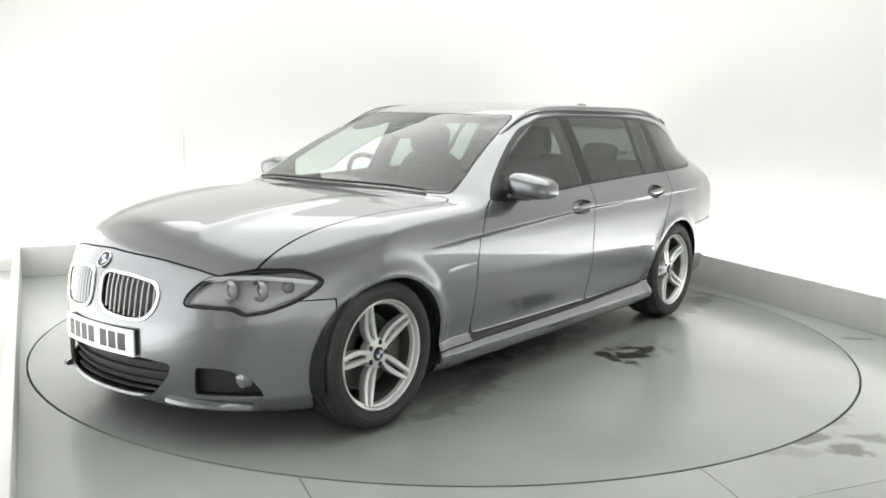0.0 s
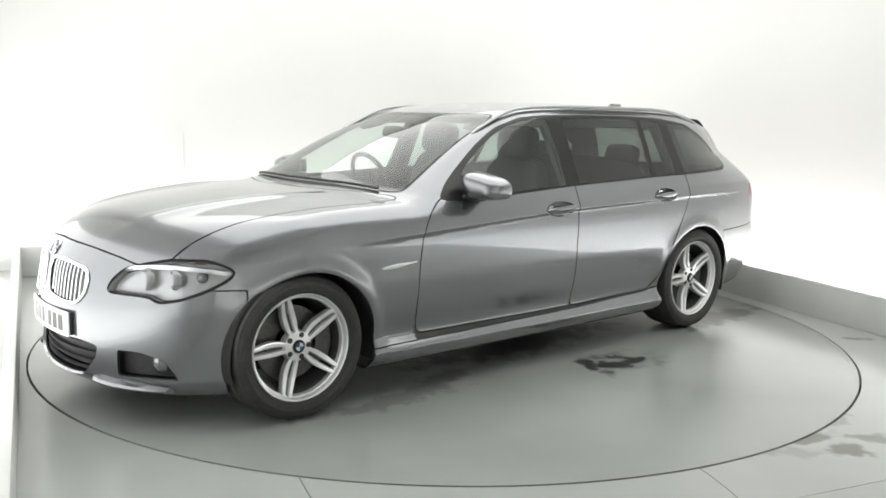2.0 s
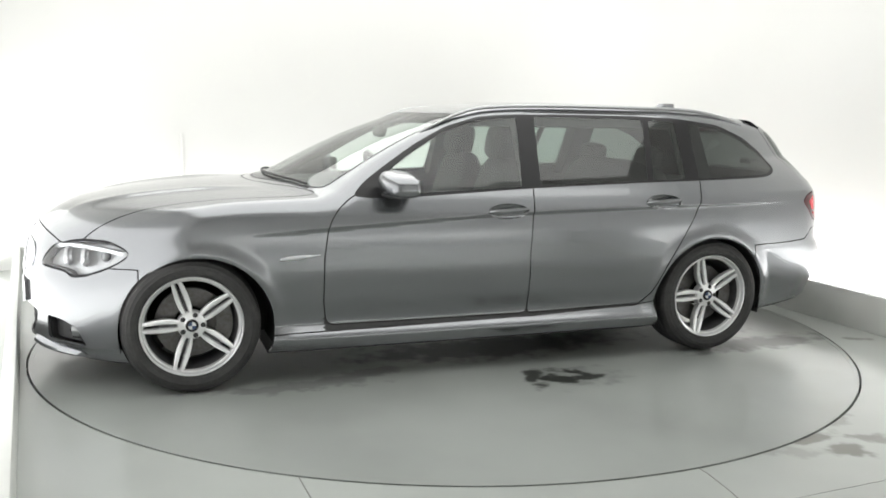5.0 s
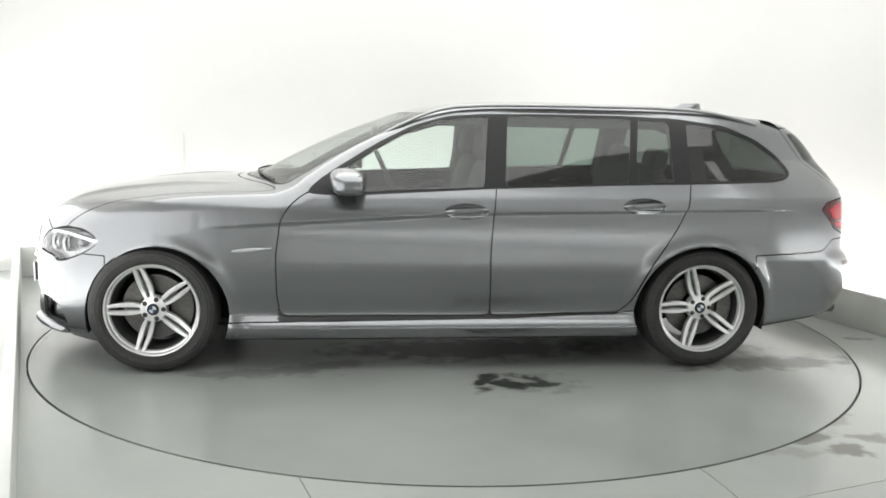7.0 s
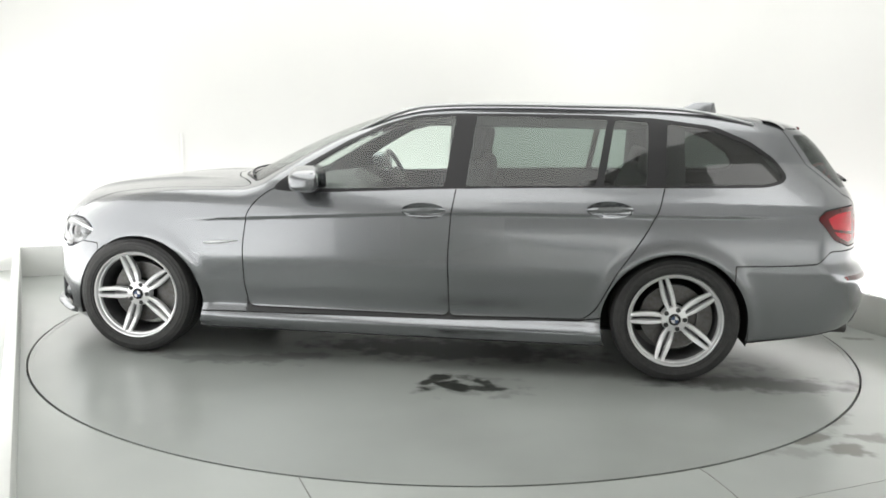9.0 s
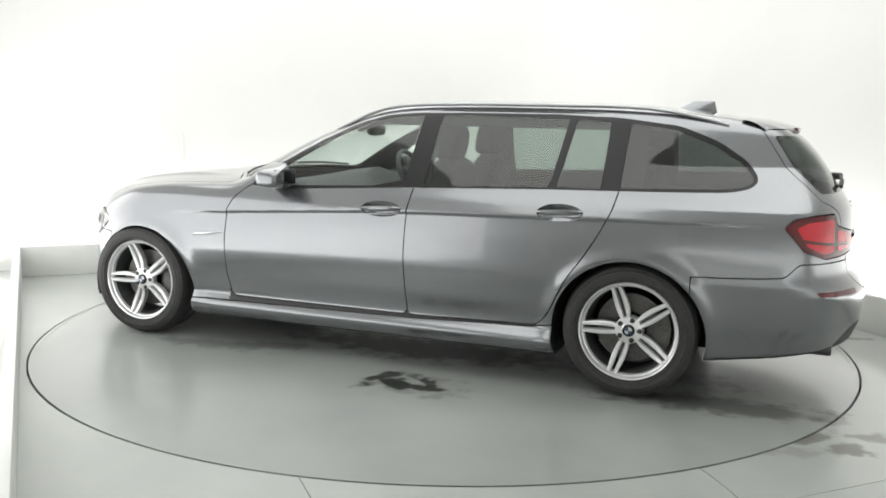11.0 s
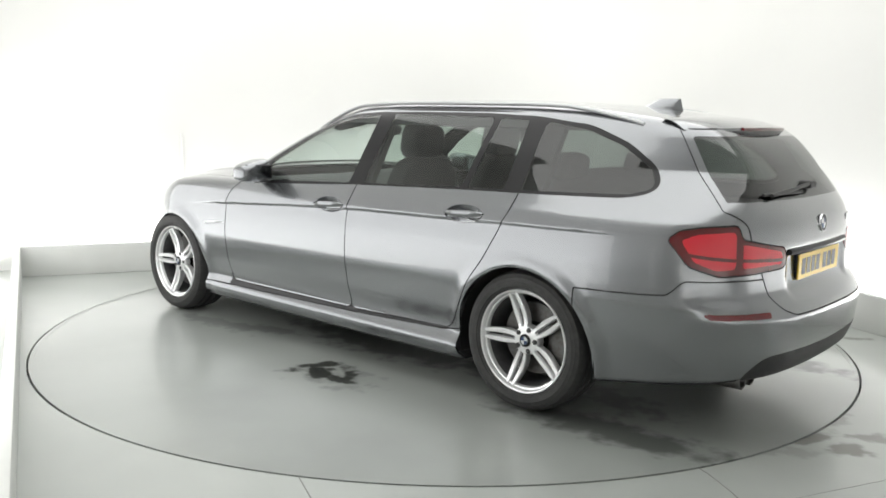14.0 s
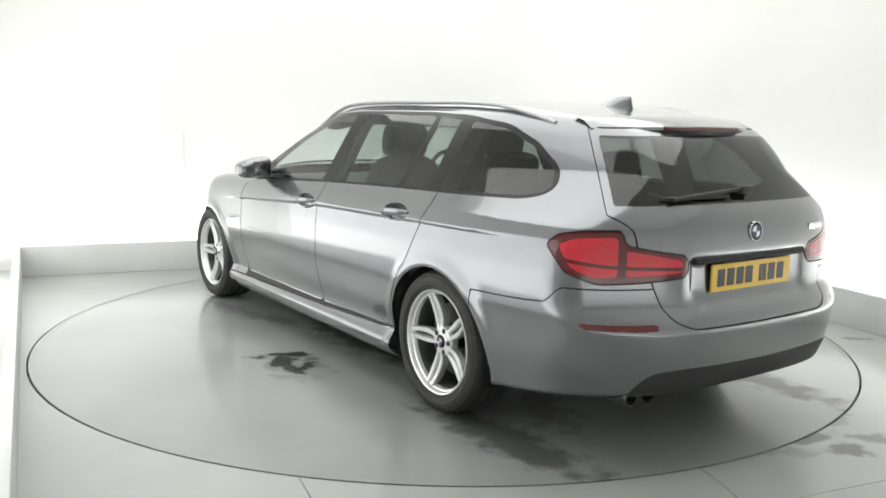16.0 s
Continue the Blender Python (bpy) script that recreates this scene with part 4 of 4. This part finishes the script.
# roof
for s in (-1, 1):
    bm = bmesh.new()
    rings = []
    xs = np.concatenate([np.linspace(1.22, 1.6, 9), np.linspace(1.75, 3.1, 12), np.linspace(3.15, 3.36, 8)])
    for x in xs:
        y = curve(np.array(x), [1.2, 1.7, 2.4, 3.1, 3.5], [0.62, 0.605, 0.605, 0.59, 0.55])
        lift = 0.024 * np.clip((x - 1.22) / 0.3, 0, 1) ** 0.6 * np.clip((3.36 - x) / 0.35, 0, 1) ** 0.8
        p = at_top(x, s * float(y))
        w = 0.013
        rings.append([Vector((x, p[1] + w * math.cos(a), p[2] + lift - 0.004 + 0.01 * math.sin(a))) for a in np.linspace(0, 2 * math.pi, 12, endpoint=False)])
    loft(bm, rings)
    rail = part("roof_rail", bm, RAILM, car, "satin silver roof rail")

bm = bmesh.new()
rings = []
for t in np.linspace(0, 1, 11):
    z0 = 1.4
    z = z0 + t * 0.074
    lead = 2.98 + 0.15 * t
    trail = 3.265 - 0.02 * t
    w = 0.034 * (1 - t) ** 0.7 + 0.008
    n = 16
    rings.append([Vector(((lead + trail) / 2 + (trail - lead) / 2 * math.cos(a), w * math.sin(a), z)) for a in np.linspace(0, 2 * math.pi, n, endpoint=False)])
loft(bm, rings)
part("roof_aerial", bm, PAINT, car, "grey shark-fin aerial")

# tailgate spoiler
tops, unders = [], []
ys = np.linspace(-0.525, 0.525, 31)
for y in ys:
    k = abs(y) / 0.525
    te = 3.695 - 0.165 * k ** 2.4
    row = []
    for t in np.linspace(0, 1, 6):
        x = 3.42 + (te - 3.42) * t
        zb = float(top_height(np.array(3.42), np.array(abs(y)))) + 0.002
        z = zb + (1.342 - 0.014 * k ** 2 - zb) * t + 0.012 * math.sin(math.pi * t)
        row.append((x, y, z))
    tops.append(row)
    unders.append([(min(3.56, te - 0.03), y * 0.94, row[0][2] - 0.022 - 0.088 * (1 - k * k)), (te - 0.006, y * 0.99, row[-1][2] - 0.016 - 0.018 * (1 - k ** 4))])
bm = bmesh.new()
loft(bm, [[Vector(p) for p in r] + [Vector((r[-1][0] + 0.002, r[-1][1], r[-1][2] - 0.013)), Vector(u[1]), Vector(u[0])] for r, u in zip(tops, unders)])
spoiler = part("spoiler", bm, PAINT, tailgate, "roof spoiler with a black underside")
bm = bmesh.new()
loft(bm, [[Vector((r[-1][0] + 0.004, r[-1][1], r[-1][2] - 0.013)), Vector((u[1][0] + 0.001, u[1][1], u[1][2] - 0.003)), Vector((u[0][0] + 0.004, u[0][1], u[0][2] - 0.004)), Vector((u[0][0] + 0.004, u[0][1], u[0][2] + 0.004))] for r, u in list(zip(tops, unders))[2:-2]])
part("spoiler_underside", bm, TRIM, spoiler, "gloss black underside")
bm = bmesh.new()
rings = []
for y in np.linspace(-0.24, 0.24, 11):
    te = 3.695 - 0.12 * (abs(y) / 0.56) ** 2.2
    rings.append([Vector((te + dx, y, 1.338 + dz)) for dx, dz in ((-0.008, -0.012), (0.005, -0.012), (0.006, 0.0), (-0.008, 0.005))])
loft(bm, rings)
part("brake_light", bm, RED, spoiler, "red high-level brake light strip")

# wipers
bm = bmesh.new()
p0, p1 = at_rear(0.0, 1.085), at_rear(-0.42, 1.055)
tube(bm, [p0 + np.array([0.03, 0, 0.01]), p0 * 0.5 + p1 * 0.5 + np.array([0.035, 0, 0.008]), p1 + np.array([0.022, 0, 0.004])], 0.009)
wip = part("rear_wiper", bm, PLASTIC, tailgate, "black rear wiper")
bm = bmesh.new()
tube(bm, [at_rear(y, 1.062) + np.array([0.014, 0, 0]) for y in np.linspace(-0.46, -0.1, 9)], 0.007)
part("wiper_blade", bm, PLASTIC, wip)
bm = bmesh.new()
box(bm, p0[0] - 0.03, p0[0] + 0.045, -0.03, 0.045, 1.07, 1.105, 0.012)
part("wiper_hub", bm, PLASTIC, wip)
for y0, y1 in ((-0.62, 0.05), (0.03, 0.66)):
    bm = bmesh.new()
    pts = []
    for y in np.linspace(y0, y1, 11):
        x = 0.47 + 0.36 * y * y
        p = at_top(x, y)
        pts.append(p + np.array([0, 0, 0.012]))
    tube(bm, pts, 0.007)
    part("wiper", bm, PLASTIC, car, "black windscreen wiper at rest")

# exhaust
for y in (-0.6, -0.51):
    bm = bmesh.new()
    lathe(bm, [(0.038, -0.1), (0.038, 0.09), (0.034, 0.094), (0.031, 0.09), (0.03, -0.05), (0.0005, -0.05)], 28, pose(3.81, y, 0.285) @ pose(0, 0, 0, 0, 0, -90))
    part("tailpipe", bm, STEEL, car, "twin dark steel tailpipe")

# ---- cabin ----
def cushion(sx, sy, sz, e=0.5, n=20):
    bm = bmesh.new()
    bmesh.ops.create_uvsphere(bm, u_segments=n + 8, v_segments=n, radius=1)
    for v in bm.verts:
        v.co = Vector([math.copysign(abs(c) ** e, c) * h for c, h in zip(v.co, (sx, sy, sz))])
    return bm


def car_seat(x, y):
    seat = new("car_seat")
    seat.parent = car
    tagged(seat, "dark upholstered front seat")
    seat.matrix_local = pose(x, y, 0)
    bm = cushion(0.26, 0.25, 0.09)
    bm.transform(pose(-0.22, 0, 0.46, 0, -6))
    part("seat_cushion", bm, FABRIC, seat)
    bm = cushion(0.1, 0.245, 0.34, 0.55)
    bm.transform(pose(0.06, 0, 0.80, 0, 14))
    part("seat_back", bm, FABRIC, seat)
    bm = cushion(0.078, 0.135, 0.105, 0.55)
    bm.transform(pose(0.105, 0, 1.215, 0, 10))
    part("headrest", bm, FABRIC, seat)
    for dy in (-0.06, 0.06):
        bm = bmesh.new()
        tube(bm, [(0.13, dy, 1.08), (0.115, dy, 1.18)], 0.007)
        part("headrest_post", bm, STEEL, seat)
    return seat


for y in (-0.37, 0.37):
    car_seat(1.72, y)
rear = new("rear_bench")
rear.parent = car
tagged(rear, "dark upholstered rear bench")
bm = cushion(0.28, 0.62, 0.09)
bm.transform(pose(2.42, 0, 0.5))
part("bench_cushion", bm, FABRIC, rear)
bm = cushion(0.08, 0.62, 0.31, 0.5)
bm.transform(pose(2.75, 0, 0.8, 0, 16))
part("bench_back", bm, FABRIC, rear)
for y in (-0.36, 0.36):
    bm = cushion(0.05, 0.13, 0.075, 0.55)
    bm.transform(pose(2.84, y, 1.12, 0, 12))
    part("headrest", bm, FABRIC, rear)
for s in (-1, 1):
    bm = bmesh.new()
    rings = []
    for x in np.linspace(1.35, 3.3, 14):
        p = at_top(x, s * 0.5)
        y = float(half_width(np.array(x), np.array(1.3))) - 0.045
        zt = p[2] - 0.045
        rings.append([Vector((x, s * yy, zz)) for yy, zz in ((y, min(1.318, zt - 0.03)), (y - 0.02, zt), (0.4, zt), (0.4, zt - 0.01), (y - 0.05, min(1.31, zt - 0.04)))])
    loft(bm, rings)
    part("headlining_edge", bm, LINING, car, "dark headlining edge")
    bm = bmesh.new()
    rings = []
    for z in np.linspace(0.95, 1.36, 8):
        y = float(half_width(np.array(2.85), np.array(z))) - 0.03
        rings.append([Vector((x, s * yy, z)) for x, yy in ((2.79, y), (2.99, y), (2.97, y - 0.07), (2.82, y - 0.07))])
    loft(bm, rings)
    part("pillar_trim", bm, LINING, car, "dark pillar trim")
    bm = bmesh.new()
    rings = []
    for z in np.linspace(0.95, 1.36, 8):
        y = float(half_width(np.array(1.8), np.array(z))) - 0.03
        rings.append([Vector((x, s * yy, z)) for x, yy in ((1.745, y), (1.87, y), (1.86, y - 0.05), (1.76, y - 0.05))])
    loft(bm, rings)
    part("pillar_trim", bm, LINING, car, "dark pillar trim")
bm = bmesh.new()
box(bm, 2.85, 3.72, -0.6, 0.6, 0.93, 0.945, 0.004)
part("load_cover", bm, LINING, car, "dark load cover behind the bench")
bm = bmesh.new()
rings = []
for y in np.linspace(-0.7, 0.7, 21):
    hood = 0.05 * math.exp(-((y - 0.37) / 0.18) ** 2)
    rings.append([Vector((x, y, z)) for x, z in ((0.62, 0.6), (0.62, 0.935), (0.8, 0.962 + hood * 0.3), (1.0, 0.955 + hood), (1.1, 0.9), (1.06, 0.7), (0.95, 0.5))])
loft(bm, rings)
part("dashboard", bm, LINING, car, "dark dashboard")
bm = bmesh.new()
R, r = 0.185, 0.016
m = pose(1.27, 0.38, 0.95, 0, 65, 0)
n, k = 40, 10
vs = [[bm.verts.new(m @ Vector(((R + r * math.cos(b)) * math.cos(a), (R + r * math.cos(b)) * math.sin(a), r * math.sin(b)))) for b in np.linspace(0, 2 * math.pi, k, endpoint=False)] for a in np.linspace(0, 2 * math.pi, n, endpoint=False)]
for i in range(n):
    for j in range(k):
        bm.faces.new((vs[i][j], vs[(i + 1) % n][j], vs[(i + 1) % n][(j + 1) % k], vs[i][(j + 1) % k]))
steer = part("steering_wheel", bm, PLASTIC, car, "black steering wheel")
bm = cushion(0.075, 0.075, 0.02, 0.7)
bm.transform(m)
part("wheel_boss", bm, PLASTIC, steer)
for a in (0, 180, 270):
    bm = bmesh.new()
    box(bm, 0.05, R, -0.016, 0.016, -0.008, 0.006, 0.003, m @ pose(0, 0, 0, 0, 0, a + 90))
    part("wheel_spoke", bm, PLASTIC, steer)
bm = cushion(0.02, 0.12, 0.035, 0.6)
bm.transform(pose(1.17, 0, 1.265, 0, 12))
part("rear_view_mirror", bm, PLASTIC, car, "black rear-view mirror")

# ---- the place ----
def disc_ring(r0, r1, z0, z1, seg=160):
    bm = bmesh.new()
    prof = [(r0, z0), (r1, z0), (r1, z1), (r0, z1)]
    rings = []
    for k in range(seg):
        a = 2 * math.pi * k / seg
        rings.append([bm.verts.new((r * math.cos(a), r * math.sin(a), z)) for r, z in prof])
    for k in range(seg):
        p, q = rings[k], rings[(k + 1) % seg]
        for i in range(4):
            bm.faces.new((p[i], p[(i + 1) % 4], q[(i + 1) % 4], q[i]))
    return bm


RT = 2.469
bm = bmesh.new()
bmesh.ops.create_cone(bm, cap_ends=True, segments=160, radius1=RT - 0.008, radius2=RT - 0.008, depth=0.06, matrix=pose(0, 0, -0.03))
turntable = part("turntable", bm, TABLEM)
tagged(turntable, "round grey-green painted turntable with oil stains and the car's shadow painted in", "turntable")

part("edge_ring", disc_ring(RT - 0.032, RT - 0.0075, -0.05, 0.0015), TABLEM, turntable)
bm = bmesh.new()
bmesh.ops.create_cone(bm, cap_ends=True, segments=32, radius1=0.05, radius2=0.05, depth=0.003, matrix=pose(0, 0, 0.001))
part("centre_cap", bm, TABLEM, turntable)

# floor sheet with a round opening
bm = bmesh.new()
n = 160
inner = [bm.verts.new(((RT + 0.004) * math.cos(2 * math.pi * k / n), (RT + 0.004) * math.sin(2 * math.pi * k / n), 0)) for k in range(n)]
low = [bm.verts.new((v.co.x, v.co.y, -0.06)) for v in inner]
outer = [bm.verts.new((14 * math.cos(2 * math.pi * k / n), 14 * math.sin(2 * math.pi * k / n), 0)) for k in range(n)]
for k in range(n):
    j = (k + 1) % n
    bm.faces.new((inner[k], outer[k], outer[j], inner[j]))
    bm.faces.new((inner[k], inner[j], low[j], low[k]))
floor = part("floor", bm, FLOORM)
tagged(floor, "glossy grey-green painted concrete floor with scuffs", "floor", kind="structure")
for line in ([(-0.546, -2.416), (-0.475, -2.589), (-0.3, -3.0)], [(1.02, -2.25), (1.042, -2.308), (1.074, -2.451), (1.13, -2.8)], [(1.2, -2.56), (1.331, -2.498), (1.725, -2.329), (2.4, -2.04)]):
    bm = bmesh.new()
    rings = []
    for k, (x, y) in enumerate(line):
        w = 0.0022
        rings.append([Vector((x + dx * w, y + dx * w * 0.5, z)) for dx, z in ((-1, -0.01), (1, -0.01), (1, 0.0012), (-1, 0.0012))])
    loft(bm, rings)
    part("floor_joint", bm, DIRT, floor, "dark open joint in the floor")
bm = bmesh.new()
bmesh.ops.create_circle(bm, cap_ends=True, segments=64, radius=2.7, matrix=pose(0, 0, -0.062))
tagged(part("turntable_pit", bm, GAPM), "dark pit under the turntable", "pit", kind="structure")


def slab(name, u0, u1, v0, v1, z0, z1, mat, label, category, bevel=0.0):
    bm = bmesh.new()
    box(bm, u0, u1, v0, v1, z0, z1, bevel, ROOMROT)
    return tagged(part(name, bm, mat), label, category, kind="structure")


KH = 0.25
slab("kerb_north", U0 + 0.002, U1, V1, V1 + 0.05, 0, KH, KERBM, "low white painted upstand along the back screen", "upstand", 0.006)
slab("kerb_east", U1, U1 + 0.05, V0, V1 + 0.05, 0, KH, KERBM, "low white painted upstand along the side screen", "upstand", 0.006)
bm = bmesh.new()
cr = 1.1
path = [(U0 - 1.6, V1 + 0.36)] + [(U1 + 0.36 - cr + cr * math.cos(a), V1 + 0.36 - cr + cr * math.sin(a)) for a in np.linspace(math.pi / 2, 0, 25)] + [(U1 + 0.36, V0)]
back = [(U0 - 1.6, V1 + 0.46)] + [(U1 + 0.36 - cr + (cr + 0.1) * math.cos(a), V1 + 0.36 - cr + (cr + 0.1) * math.sin(a)) for a in np.linspace(math.pi / 2, 0, 25)] + [(U1 + 0.46, V0)]
loft(bm, [[ROOMROT @ Vector((p[0], p[1], -0.01)), ROOMROT @ Vector((p[0], p[1], 3.4)), ROOMROT @ Vector((q[0], q[1], 3.4)), ROOMROT @ Vector((q[0], q[1], -0.01))] for p, q in zip(path, back)])
tagged(part("wall_north", bm, WALLM), "unseen tall white wall added behind the camera for reflections with a rounded corner", "wall", kind="structure")
slab("wall_batten", -1.35, -1.322, V1 + 0.345, V1 + 0.36, 0.78, 1.16, WALLM, "slim white batten on the back screen", "batten", 0.003)
bm = bmesh.new()
box(bm, -0.48, -0.36, -5.5, 2.6, 0, 3.4, 0, WEST)
tagged(part("wall_west", bm, WALLM), "white studio side wall", "wall", kind="structure")
bm = bmesh.new()
box(bm, -0.05, 0.0, -5.5, 1.1, 0, KH, 0.006, WEST)
tagged(part("kerb_west", bm, KERBM), "low white painted upstand along the west screen", "upstand", kind="structure")
bm = bmesh.new()
box(bm, -0.48, -0.01, -5.58, -5.503, 0, 3.4, 0, WEST)
tagged(part("wall_return", bm, WALLM), "narrow white return wall closing the side screen", "wall", kind="structure")
# unseen walls on the camera side, added to brighten reflections in the paint
bm = bmesh.new()
box(bm, -0.1, 0.0, -3.6, 0.0, 0, 3.4, 0, pose(-1.11, -3.57, 0, 0, 0, 6))
tagged(part("wall_southwest", bm, WALLM), "unseen white wall added beside the camera for reflections", "wall", kind="structure")
slab("wall_south", -5.1, U1 + 0.46, V0 - 0.1, V0, 0, 3.4, WALLM, "unseen tall white wall added behind the camera for reflections", "wall")
slab("ceiling", -5.1, U1 + 0.46, V0 - 0.1, V1 + 0.46, 3.4, 3.5, WALLM, "plain white ceiling", "ceiling")


def motions():
    rows_car, rows_table = [], []
    for t, a in TURN:
        m = pose(0, 0, 0, 0, 0, a)
        rows_table.append((t, m))
        rows_car.append((t, m @ pose(OFF[0], OFF[1], 0.0)))
    walk(turntable, rows_table)
    walk(car, rows_car)


motions()
